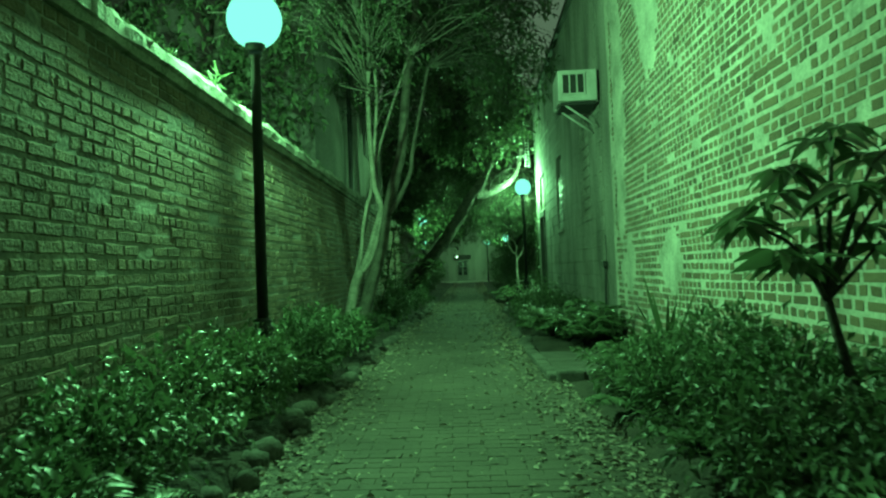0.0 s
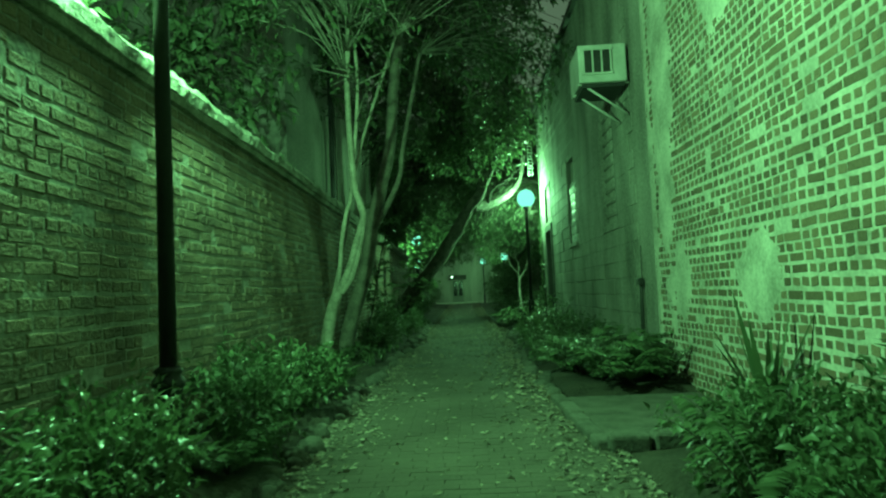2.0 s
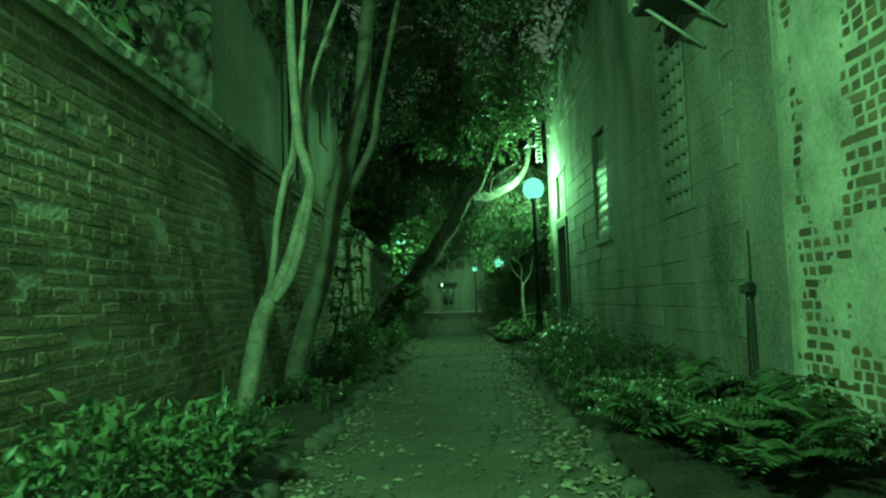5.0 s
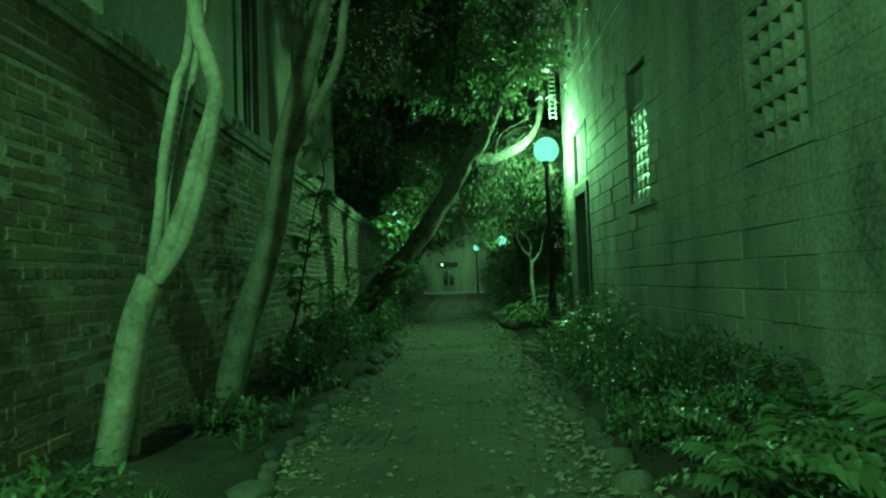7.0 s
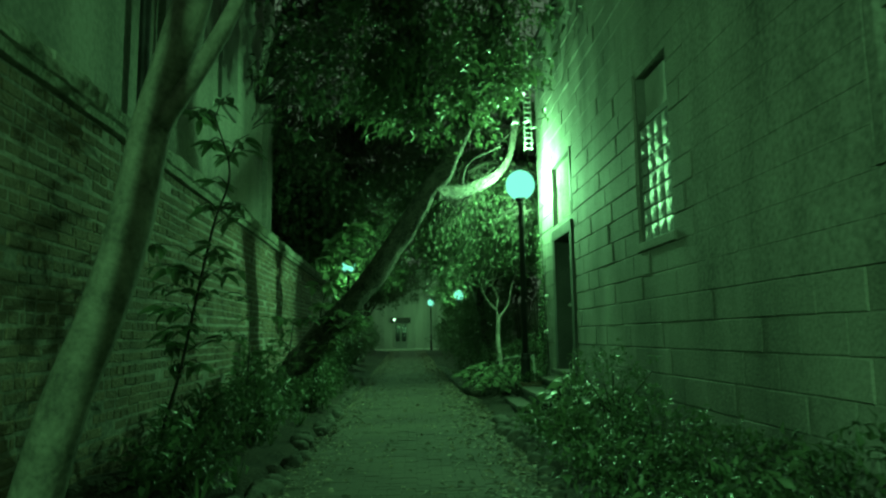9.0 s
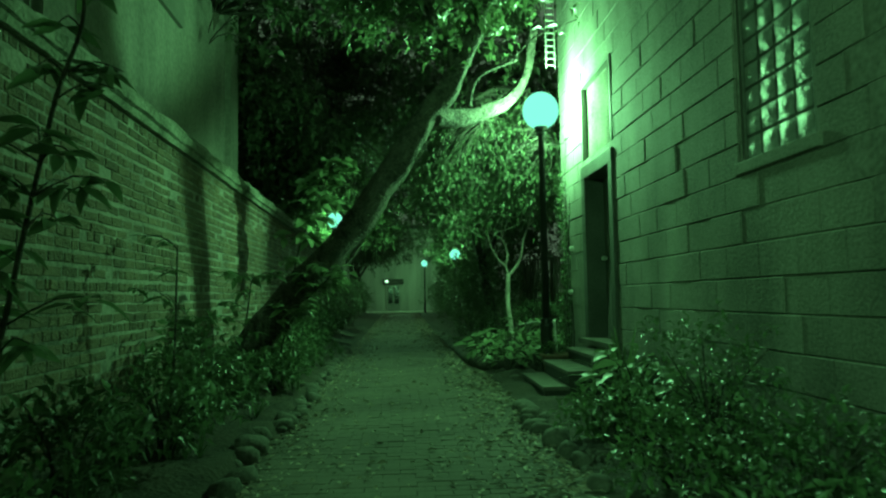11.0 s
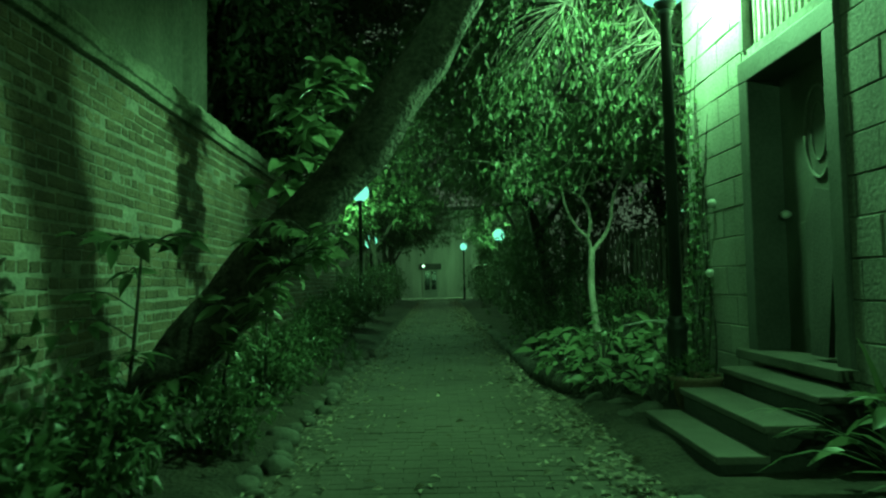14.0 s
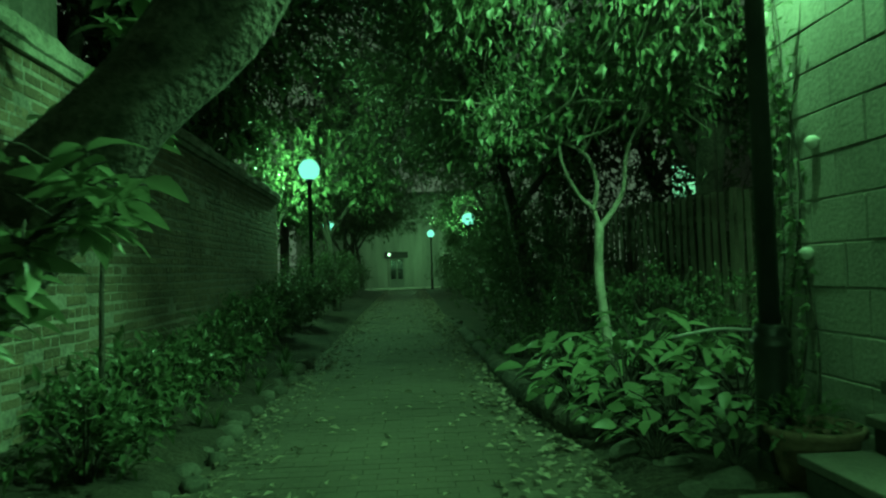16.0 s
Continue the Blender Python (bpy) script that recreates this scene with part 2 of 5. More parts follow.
def path_left(y):
    return np.interp(y, [-6, 4, 7, 12, 18, 22, 35, 62], [-1.2, -1.32, -1.44, -1.54, -1.56, -1.66, -1.95, -2.6])


def path_right(y):
    return np.interp(y, [-6, 4, 6, 8, 13, 19, 22, 25, 30, 36, 62], [1.0, 0.85, 0.72, 0.6, 0.46, 0.5, 0.5, 0.42, 0.36, 0.1, -0.2])


# ---- ground, beds and distance ----
def ground():
    xs = np.concatenate([np.linspace(-900, -12, 8), np.linspace(-8, 8, 33), np.linspace(12, 900, 8)])
    ys = np.concatenate([np.linspace(-900, -12, 8), np.linspace(-8, 75, 84), np.linspace(90, 900, 8)])
    X, Y = np.meshgrid(xs, ys)
    Z = np.full_like(X, -0.035)
    i, j = np.meshgrid(np.arange(len(ys) - 1), np.arange(len(xs) - 1), indexing="ij")
    a = (i * len(xs) + j).ravel()
    f = np.stack([a, a + 1, a + 1 + len(xs), a + len(xs)], axis=1)
    setting("ground", mesh_of("ground", np.stack([X, Y, Z], -1), f, M_SOIL), "dark bare earth of the garden", "ground")


def bed_height(y, f, side):
    h = (0.05 + 0.22 * f) if side == "left" else (0.05 + 0.14 * f)
    return h + 0.035 * np.sin(y * 2.1 + f * 3) * f + 0.025 * np.sin(y * 5.3 + f * 9)


def bed(name, y0, y1, inner, outer, side, label):
    ys, fs = np.arange(y0, y1 + 0.01, 0.12), np.linspace(0, 1, 14)
    Y, Fr = np.meshgrid(ys, fs, indexing="ij")
    X = inner(Y) + (outer(Y) - inner(Y)) * Fr
    Z = bed_height(Y, Fr, side)
    Z *= np.clip(np.minimum(Y - y0, y1 - Y) / 0.5, 0, 1) ** 0.7
    Z[:, 0] = -0.03
    i, j = np.meshgrid(np.arange(len(ys) - 1), np.arange(len(fs) - 1), indexing="ij")
    a = (i * len(fs) + j).ravel()
    f = np.stack([a, a + 1, a + 1 + len(fs), a + len(fs)], axis=1)
    if side == "left":
        f = f[:, ::-1]
    setting(name, mesh_of(name, np.stack([X, Y, Z], -1), f, M_SOIL, True), label, "flower bed")


ground()
bed("bed_left", -5, 60, lambda y: path_left(y) - 0.02, lambda y: left_x(y) - 0.3, "left", "raised dark soil bed below the old brick wall")
bed("bed_right_1", -5, 6.85, lambda y: path_right(y) + 0.02, lambda y: right_x(y) + 0.2, "right", "dark soil bed below the plastered brick wall")
bed("bed_right_2", 9.1, 60, lambda y: path_right(y) + 0.02, lambda y: right_x(y) + 1.6, "right", "dark soil bed along the block wall")


# ---- walls ----
def slab(name, side, u0, u1, z0, z1, w0, w1, mat, label, category, holes=()):
    """A thick wall between two depths, cut by rectangular holes (u0, u1, z0, z1) that go through it."""
    us = sorted({u0, u1, *[h[0] for h in holes], *[h[1] for h in holes]})
    zs = sorted({z0, z1, *[h[2] for h in holes], *[h[3] for h in holes]})
    on = on_left if side == "left" else on_right
    bm = bmesh.new()

    def solid(u, z):
        return u0 < u < u1 and z0 < z < z1 and not any(h[0] < u < h[1] and h[2] < z < h[3] for h in holes)

    def quad(*c):
        bm.faces.new([bm.verts.new(on(np.float64(a), np.float64(b), d).tolist()) for a, b, d in c])
    for a, b in zip(us, us[1:]):
        for c, d in zip(zs, zs[1:]):
            um, zm = (a + b) / 2, (c + d) / 2
            if not solid(um, zm):
                continue
            quad((a, c, w1), (b, c, w1), (b, d, w1), (a, d, w1))
            quad((a, c, w0), (a, d, w0), (b, d, w0), (b, c, w0))
            k = 1e-4
            if not solid(a - k, zm): quad((a, c, w0), (a, c, w1), (a, d, w1), (a, d, w0))
            if not solid(b + k, zm): quad((b, c, w0), (b, d, w0), (b, d, w1), (b, c, w1))
            if not solid(um, c - k): quad((a, c, w0), (b, c, w0), (b, c, w1), (a, c, w1))
            if not solid(um, d + k): quad((a, d, w0), (a, d, w1), (b, d, w1), (b, d, w0))
    bmesh.ops.remove_doubles(bm, verts=bm.verts[:], dist=0.0005)
    bmesh.ops.recalc_face_normals(bm, faces=bm.faces[:])
    me = bpy.data.meshes.new(name)
    bm.to_mesh(me); bm.free()
    me.materials.append(mat)
    return setting(name, me, label, category)


W1 = (12.2, 13.25, 2.0, 4.1)
W2 = (15.95, 16.85, 2.0, 3.75)
DOOR = (19.72, 21.0, 0.55, 2.74)
TRANSOM = (19.72, 21.0, 2.86, 3.85)
WALL_W = slab("wall_west", "left", -5, 31.5, -0.3, 2.6, -0.4, 0.0, M_OLDMORTAR, "old brick garden wall with eroded mortar", "brick wall")
WALL_E1 = slab("wall_east_1", "right", -5, 10.4, -0.3, 7.5, -0.45, -0.012, M_PLASTER, "old brick wall with patches of lime plaster", "brick wall")
WALL_E2 = slab("wall_east_2", "right", 10.4, 22.25, -0.3, 6.3, -0.4, -0.012, M_STUCCO, "rendered block wall of a tall building", "block wall", (W1, W2, DOOR, TRANSOM))
slab("wall_east_back", "right", -5, 22.25, -0.3, 6.3, -3.2, -3.0, M_STUCCO, "plain inner wall of the building", "wall")
slab("roof_east", "right", 10.3, 22.4, 6.3, 6.42, -3.2, 0.08, M_DARKWOOD, "dark eaves board of the tall building", "roof")
slab("wall_east_end", "right", 22.05, 22.25, -0.3, 6.3, -3.0, -0.4, M_STUCCO, "end wall of the block building", "wall")
slab("wall_south", "right", -5.3, -5.0, -0.3, 5, -0.4, 5.2, M_STUCCO, "plain wall closing the alley", "wall")


def coping():
    """A rounded, mossy coping of uneven outline with a dark band below it."""
    us = np.arange(-5, 31.6, 0.07)
    prof = [(-0.42, 2.56), (0.05, 2.56), (0.06, 2.61), (0.085, 2.62), (0.09, 2.70), (0.04, 2.76), (-0.1, 2.83), (-0.3, 2.80), (-0.42, 2.72)]
    rng = rng_of(5)
    verts = []
    for u in us:
        for k, (w, z) in enumerate(prof):
            j = 0.02 * noise.noise(Vector((u * 2.3, k * 0.8, 0.5))) + 0.004 * rng.normal()
            verts.append(on_left(np.float64(u), np.float64(z + (j if k > 3 else j * 0.4)), w + j * (1 if k > 2 else 0.3)).tolist())
    n = len(prof)
    faces = [(i * n + k, (i + 1) * n + k, (i + 1) * n + (k + 1) % n, i * n + (k + 1) % n) for i in range(len(us) - 1) for k in range(n)]
    faces += [tuple(range(n)), tuple((len(us) - 1) * n + k for k in range(n))[::-1]]
    setting("coping", mesh_of("coping", verts, faces, M_COPING), "weathered mossy coping along the brick wall", "coping")


coping()


# ---- building behind the left wall ----
def house_left():
    h = thing("house", "pale rendered house standing behind the garden wall", "house", 0, 0, 0)
    c = [on_left(np.float64(u), np.float64(0), w) for u, w in ((13.0, -0.62), (23.9, -0.62), (23.9, -6.0), (13.0, -6.0))]
    verts = [(p[0], p[1], z) for z in (-0.3, 8.5) for p in c]
    part("wall", mesh_of("wall", verts, [(0, 1, 5, 4), (1, 2, 6, 5), (2, 3, 7, 6), (3, 0, 4, 7)][::1], M_HOUSE), h)
    verts = [(p[0] + dx, p[1] + dy, z) for z in (8.5, 8.7) for p, dx, dy in zip(c, (0.35, 0.35, -0.3, -0.3), (-0.3, 0.3, 0.3, -0.3))]
    part("roof", mesh_of("roof", verts, [(0, 1, 2, 3)[::-1], (4, 5, 6, 7), (0, 1, 5, 4), (1, 2, 6, 5), (2, 3, 7, 6), (3, 0, 4, 7)], M_DARKWOOD), h)
    for u, wd, dep in ((17.5, 0.5, 0.1), (23.6, 0.55, 0.1)):
        part("pilaster", mesh_of("pilaster", *wall_box(u - wd / 2, u + wd / 2, 2.4, 8.45, -0.62, -0.62 + dep), M_HOUSE), h)
    p = on_left(np.float64(16.6), np.float64(0), -0.5)
    part("downpipe", tube_mesh([(p[0], p[1], 0), (p[0], p[1], 4), (p[0], p[1], 8.4)], 0.055, 0.055, M_IRON, 12), h, "dark metal downpipe")
    for u in (20.4,):
        part("shutter", mesh_of("shutter", *wall_box(u - 0.5, u + 0.5, 4.6, 6.4, -0.62, -0.57), M_FRAME), h)


def wall_box(u0, u1, z0, z1, w0, w1, side="left"):
    on = on_left if side == "left" else on_right
    v = [on(np.float64(u), np.float64(z), w).tolist() for w in (w0, w1) for u, z in ((u0, z0), (u1, z0), (u1, z1), (u0, z1))]
    return v, [(0, 3, 2, 1), (4, 5, 6, 7), (0, 1, 5, 4), (1, 2, 6, 5), (2, 3, 7, 6), (3, 0, 4, 7)]


house_left()


# ---- lamps ----
def lamp_post(x, y, z, watts):
    t = thing("lamp_post", "black iron lamp post with a glowing round globe", "lamp post", x, y, 0, group="lamp posts along the path")
    up = -0.05 if y < 10 else 0.0
    foot = [(0.125, -0.05), (0.125, 0.06), (0.105, 0.09), (0.10, 0.80), (0.118, 0.83), (0.118, 0.86), (0.10, 0.885), (0.085, 0.90), (0.11, 0.93), (0.07, 0.96)]
    part("base", lathe([(r * 0.8, h * 0.85 + up) for r, h in foot], M_IRON, 24), t)
    part("pole", lathe([(0.05, 0.78 + up), (0.044, z - 0.35), (0.062, z - 0.34), (0.062, z - 0.30), (0.04, z - 0.28)], M_IRON, 16), t)
    part("fitter", lathe([(0.04, z - 0.30), (0.085, z - 0.26), (0.10, z - 0.19), (0.09, z - 0.165)], M_IRON, 20), t)
    prof = [(0.245 * math.cos(a), z + 0.255 * math.sin(a)) for a in np.linspace(-1.1, 1.5, 14)]
    globe = part("globe", lathe(prof, M_GLOBE, 28), t, "glowing opal glass globe")
    globe.visible_shadow = False
    light = bpy.data.lights.new("lamp_light", "POINT")
    light.energy, light.color, light.shadow_soft_size = watts, GREEN, 0.1
    ob = new("lamp_light", light)
    ob.location = (x, y, z)


for row in LAMPS:
    lamp_post(*row)


# ---- door, transom, steps and windows of the block building ----
def wall_part(name, u0, u1, z0, z1, w0, w1, mat, parent, label="", bevel=0.0):
    ob = part(name, mesh_of(name, *wall_box(u0, u1, z0, z1, w0, w1, "right"), mat), parent, label)
    if bevel:
        b = ob.modifiers.new("bevel", "BEVEL"); b.width, b.segments = bevel, 2
    return ob


def door():
    u0, u1, z0, z1 = DOOR
    d = tagged(new("door_1"), "closed painted panel door in a deep wooden frame", "door", kind="structure")
    wall_part("jamb", u0 - 0.02, u0 + 0.13, z0, z1, -0.3, 0.03, M_DOORFRAME, d, bevel=0.01)
    wall_part("jamb", u1 - 0.13, u1 + 0.02, z0, z1, -0.3, 0.03, M_DOORFRAME, d, bevel=0.01)
    wall_part("lintel", u0 - 0.02, u1 + 0.02, z1 - 0.14, z1 + 0.03, -0.3, 0.034, M_DOORFRAME, d, bevel=0.01)
    wall_part("sill", u0 - 0.05, u1 + 0.05, z0 - 0.05, z0 + 0.02, -0.3, 0.12, M_TREAD, d, bevel=0.008)
    leaf = wall_part("door_leaf", u0 + 0.13, u1 - 0.13, z0 + 0.02, z1 - 0.14, -0.27, -0.22, M_DOOR, d)
    um = (u0 + u1) / 2
    ring = [on_right(np.float64(um + 0.17 * math.cos(a)), np.float64(z0 + 1.55 + 0.32 * math.sin(a)), -0.215).tolist() for a in np.linspace(0, 2 * math.pi, 33)]
    part("oval_moulding", tube_mesh(ring, 0.014, 0.014, M_FRAME, 6, steps=0), leaf)
    ring = [on_right(np.float64(um + 0.09 * math.cos(a)), np.float64(z0 + 1.55 + 0.2 * math.sin(a)), -0.215).tolist() for a in np.linspace(0, 2 * math.pi, 25)]
    part("oval_moulding", tube_mesh(ring, 0.009, 0.009, M_FRAME, 6, steps=0), leaf)
    for k in range(2):
        uu = um - 0.27 + 0.31 * k
        wall_part("panel", uu, uu + 0.23, z0 + 0.18, z0 + 0.95, -0.222, -0.205, M_DOOR, leaf, bevel=0.012)
    p = on_right(np.float64(u1 - 0.22), np.float64(z0 + 1.02), -0.17)
    part("knob", lathe([(0.012, -0.05), (0.03, -0.02), (0.034, 0.0), (0.02, 0.025)], M_METAL, 12), leaf, "dull metal knob", Matrix.Translation(p) @ pose(0, 0, 0, 0, -90, 0))
    bd = thing("board", "dark board leaning against the door", "board")
    v = [on_right(np.float64(a), np.float64(b), c).tolist() for a, b, c in ((20.02, 0.6, -0.02), (20.22, 0.6, -0.02), (20.5, 1.5, -0.17), (20.42, 1.72, -0.2), (20.16, 1.66, -0.2),
         (20.02, 0.6, -0.06), (20.22, 0.6, -0.06), (20.5, 1.5, -0.21), (20.42, 1.72, -0.215), (20.16, 1.66, -0.215))]
    part("panel", mesh_of("panel", v, [(0, 1, 2, 3, 4), (9, 8, 7, 6, 5), (0, 5, 6, 1), (1, 6, 7, 2), (2, 7, 8, 3), (3, 8, 9, 4), (4, 9, 5, 0)], M_DARKWOOD), bd)
    u0, u1, z0, z1 = TRANSOM
    t = tagged(new("window_3"), "ribbed transom panel above the door, pale for a reflecting pane", "transom", kind="structure")
    wall_part("frame", u0, u0 + 0.05, z0, z1, -0.2, 0.012, M_FRAME, t); wall_part("frame", u1 - 0.05, u1, z0, z1, -0.2, 0.012, M_FRAME, t)
    wall_part("frame", u0 + 0.05, u1 - 0.05, z1 - 0.05, z1, -0.2, 0.012, M_FRAME, t)
    # pale plaster colour stands in for bright reflections on a frosted pane
    wall_part("panel", u0 + 0.05, u1 - 0.05, z0, z1 - 0.05, -0.12, -0.08, M_PLASTER, t)
    for k in range(14):
        u = u0 + 0.09 + k * 0.083
        wall_part("rib", u, u + 0.03, z0, z1 - 0.05, -0.08, -0.06, M_PLASTER, t)


def steps():
    s = thing("steps", "grey plank steps with dark risers below the door", "steps")
    x1 = 1.76
    for k, (xf, zt) in enumerate(((0.90, 0.15), (1.16, 0.31), (1.46, 0.46))):
        y0, y1 = 19.45, 20.84
        xb = (1.17, 1.47, x1)[k]
        part("tread", box(xb - xf + 0.02, y1 - y0, 0.045, M_TREAD, 0.008), s, "", pose((xf + xb) / 2, (y0 + y1) / 2, zt - 0.0225))
        part("riser", box(0.03, y1 - y0 - 0.04, 0.13, M_DARKWOOD, 0.004), s, "", pose(xf + 0.03, (y0 + y1) / 2, zt - 0.105))
        for yy in (y0 + 0.05, y1 - 0.05):
            part("stringer", box(xb - xf, 0.04, zt - 0.02, M_DARKWOOD, 0.004), s, "", pose((xf + xb) / 2 + 0.03, yy, zt / 2 - 0.035))


def barred_window():
    u0, u1, z0, z1 = W1
    w = tagged(new("window_1"), "tall dark window behind a deep square concrete lattice", "window", kind="structure")
    wall_part("pane", u0, u1, z0, z1, -0.16, -0.14, M_DOOR, w)
    wall_part("window_frame", u0, u0 + 0.06, z0, z1, -0.1, -0.005, M_FRAME, w); wall_part("window_frame", u1 - 0.07, u1, z0, z1, -0.18, 0.0, M_STUCCO, w)
    wall_part("window_sill", u0 - 0.05, u1 + 0.05, z0 - 0.06, z0 + 0.03, -0.1, 0.006, M_STUCCO, w)
    for k in range(1, 5):
        u = u0 + 0.06 + k * (u1 - u0 - 0.13) / 5
        wall_part("bar", u - 0.02, u + 0.02, z0, z1, -0.14, -0.045, M_STUCCO, w, bevel=0.006)
    for k in range(1, 11):
        z = z0 + k * (z1 - z0) / 11
        wall_part("bar", u0 + 0.06, u1 - 0.07, z - 0.022, z + 0.022, -0.14, -0.042, M_STUCCO, w, bevel=0.006)


def block_window():
    u0, u1, z0, z1 = W2
    zg = 3.2
    w = tagged(new("window_2"), "glass block window with a grey vent panel above", "window", kind="structure")
    wall_part("backing", u0, u1, z0, z1, -0.3, -0.28, M_PANE, w)
    wall_part("window_sill", u0 - 0.06, u1 + 0.06, z0 - 0.07, z0 + 0.02, -0.2, 0.02, M_BLOCK, w, bevel=0.01)
    wall_part("window_frame", u0, u0 + 0.04, z0, z1, -0.2, -0.02, M_FRAME, w); wall_part("window_frame", u1 - 0.04, u1, z0, z1, -0.2, -0.02, M_FRAME, w)
    wall_part("window_frame", u0 + 0.04, u1 - 0.04, zg, zg + 0.06, -0.2, -0.03, M_FRAME, w)
    wall_part("vent_panel", u0 + 0.22, u1 - 0.16, zg + 0.06, z1 - 0.05, -0.2, -0.07, M_METAL, w, bevel=0.01)
    rows, cols = 7, 4
    du, dz = (u1 - u0 - 0.08) / cols, (zg - z0 - 0.02) / rows
    rng = rng_of(3)
    for i in range(rows):
        for j in range(cols):
            a, b = u0 + 0.04 + j * du, z0 + 0.02 + i * dz
            ux = np.linspace(a + 0.012, a + du - 0.012, 5); zx = np.linspace(b + 0.012, b + dz - 0.012, 5)
            v = [on_right(np.float64(p), np.float64(q), -0.035 + (0.018 * math.sin(math.pi * m / 4) * math.sin(math.pi * n / 4)) + rng.normal() * 0.002).tolist() for n, q in enumerate(zx) for m, p in enumerate(ux)]
            f = [(r * 5 + c, r * 5 + c + 1, r * 5 + c + 6, r * 5 + c + 5) for r in range(4) for c in range(4)]
            part("glass_block", mesh_of("glass_block", v, f, M_GLASS, True), w)
    wall_part("grout", u0 + 0.04, u1 - 0.04, z0 + 0.02, zg, -0.2, -0.042, M_FRAME, w)


def air_conditioner():
    a = thing("air_conditioner", "pale metal window air conditioner on wall brackets", "air conditioner", 1.29, 10.95, 3.75)
    part("body", box(0.62, 0.8, 0.5, M_METAL, 0.02, centre=(0.31, 0.43, 0.25)), a)
    part("grille", box(0.36, 0.02, 0.3, M_DARKMETAL, 0.004, centre=(0.24, 0.022, 0.27)), a, "dark louvred side grille")
    for k in range(4):
        part("slat", box(0.022, 0.03, 0.33, M_METAL, 0.003, centre=(0.065 + k * 0.117, 0.018, 0.27)), a)
    for z in (0.11, 0.43):
        part("rim", box(0.40, 0.03, 0.025, M_METAL, 0.003, centre=(0.24, 0.016, z)), a)
    part("tray", box(0.56, 0.7, 0.05, M_DARKMETAL, 0.01, centre=(0.32, 0.43, -0.03)), a)
    for y in (0.12, 0.62):
        part("bracket", tube_mesh([(0.08, y, -0.02), (0.62, y, -0.42)], 0.016, 0.016, M_METAL, 6, steps=0), a)
        part("bracket", tube_mesh([(0.0, y, 0.0), (0.66, y, 0.0)], 0.016, 0.016, M_METAL, 6, steps=0), a)


door(); steps(); barred_window(); block_window(); air_conditioner()


def standpipe():
    s = thing("standpipe", "thin twin standpipe with a small junction box", "standpipe", 1.9, 10.92, 0)
    for dy in (0, 0.09):
        part("pipe", tube_mesh([(0, dy, 0.05), (0, dy, 0.6), (0.01, dy * 0.7 + 0.02, 1.1)], 0.014, 0.012, M_IRON, 8), s)
    part("junction_box", box(0.07, 0.15, 0.09, M_IRON, 0.012), s, "", pose(0, 0.05, 1.14))
    part("conduit", tube_mesh([(0.03, 0.05, 1.15), (0.032, 0.05, 1.6)], 0.006, 0.006, M_IRON, 6), s)
    v = thing("hose_pipe", "white plastic standpipe with a thin crossbar", "pipe", 1.5, 21.75, 0)
    part("upright", tube_mesh([(0.06, 0, 0.05), (0.02, 0, 0.4), (0, 0, 0.74)], 0.016, 0.016, M_PVC, 8), v)
    part("crossbar", tube_mesh([(0, 0, 0.73), (-0.25, 0.03, 0.75), (-0.5, 0.06, 0.71)], 0.011, 0.008, M_METAL, 6), v)
    part("cap", lathe([(0.024, 0.72), (0.026, 0.76), (0.012, 0.775)], M_PVC, 10), v)
    t = thing("wall_tap", "small pale tap fitting on the block wall", "tap")
    for u, z in ((21.62, 1.75), (21.72, 1.15)):
        p = on_right(np.float64(u), np.float64(z), 0.03)
        part("fitting", lathe([(0.012, -0.03), (0.035, -0.01), (0.04, 0.02), (0.02, 0.04)], M_PVC, 10), t, "", Matrix.Translation(p))


def drain():
    d = thing("drain_cover", "small slotted drain cover set in the path", "drain", -1.12, 12.7, 0.008)
    part("plate", box(0.36, 0.56, 0.02, M_PAVER, 0.004), d)
    for k in range(3):
        part("slot", box(0.034, 0.42, 0.012, M_DARKMETAL, 0.003), d, "", pose(-0.09 + 0.09 * k, 0, 0.008, 0, 0, -8))


def landing():
    p = setting("landing", box(1.28, 2.15, 0.06, M_STONE, 0.01, centre=(1.32, 8.0, 0.0)), "worn stone landing beside the path", "paving")
    rng = rng_of(8)
    for k in range(8):
        part("border_stone", box(0.13, 0.255, 0.1, M_STONE, 0.02), p, "", pose(0.66 - 0.012 * k, 7.05 + 0.262 * k, 0.03 + rng.normal() * 0.008, 0, 0, rng.normal() * 2 + 3))
    for k in range(3):
        part("border_stone", box(0.28, 0.15, 0.13, M_STONE, 0.025), p, "", pose(0.82 + 0.30 * k, 6.92 + 0.02 * k, 0.04 + rng.normal() * 0.008, 0, 0, 4))


def stump():
    t = thing("tree_stump", "dark weathered stump below the standpipe", "tree stump", 1.6, 10.5, 0.05)
    part("trunk", lathe([(0.19, 0.0), (0.16, 0.15), (0.15, 0.32), (0.165, 0.42), (0.14, 0.45), (0.05, 0.40)], M_DARKBARK, 16), t)


standpipe(); drain(); landing(); stump()


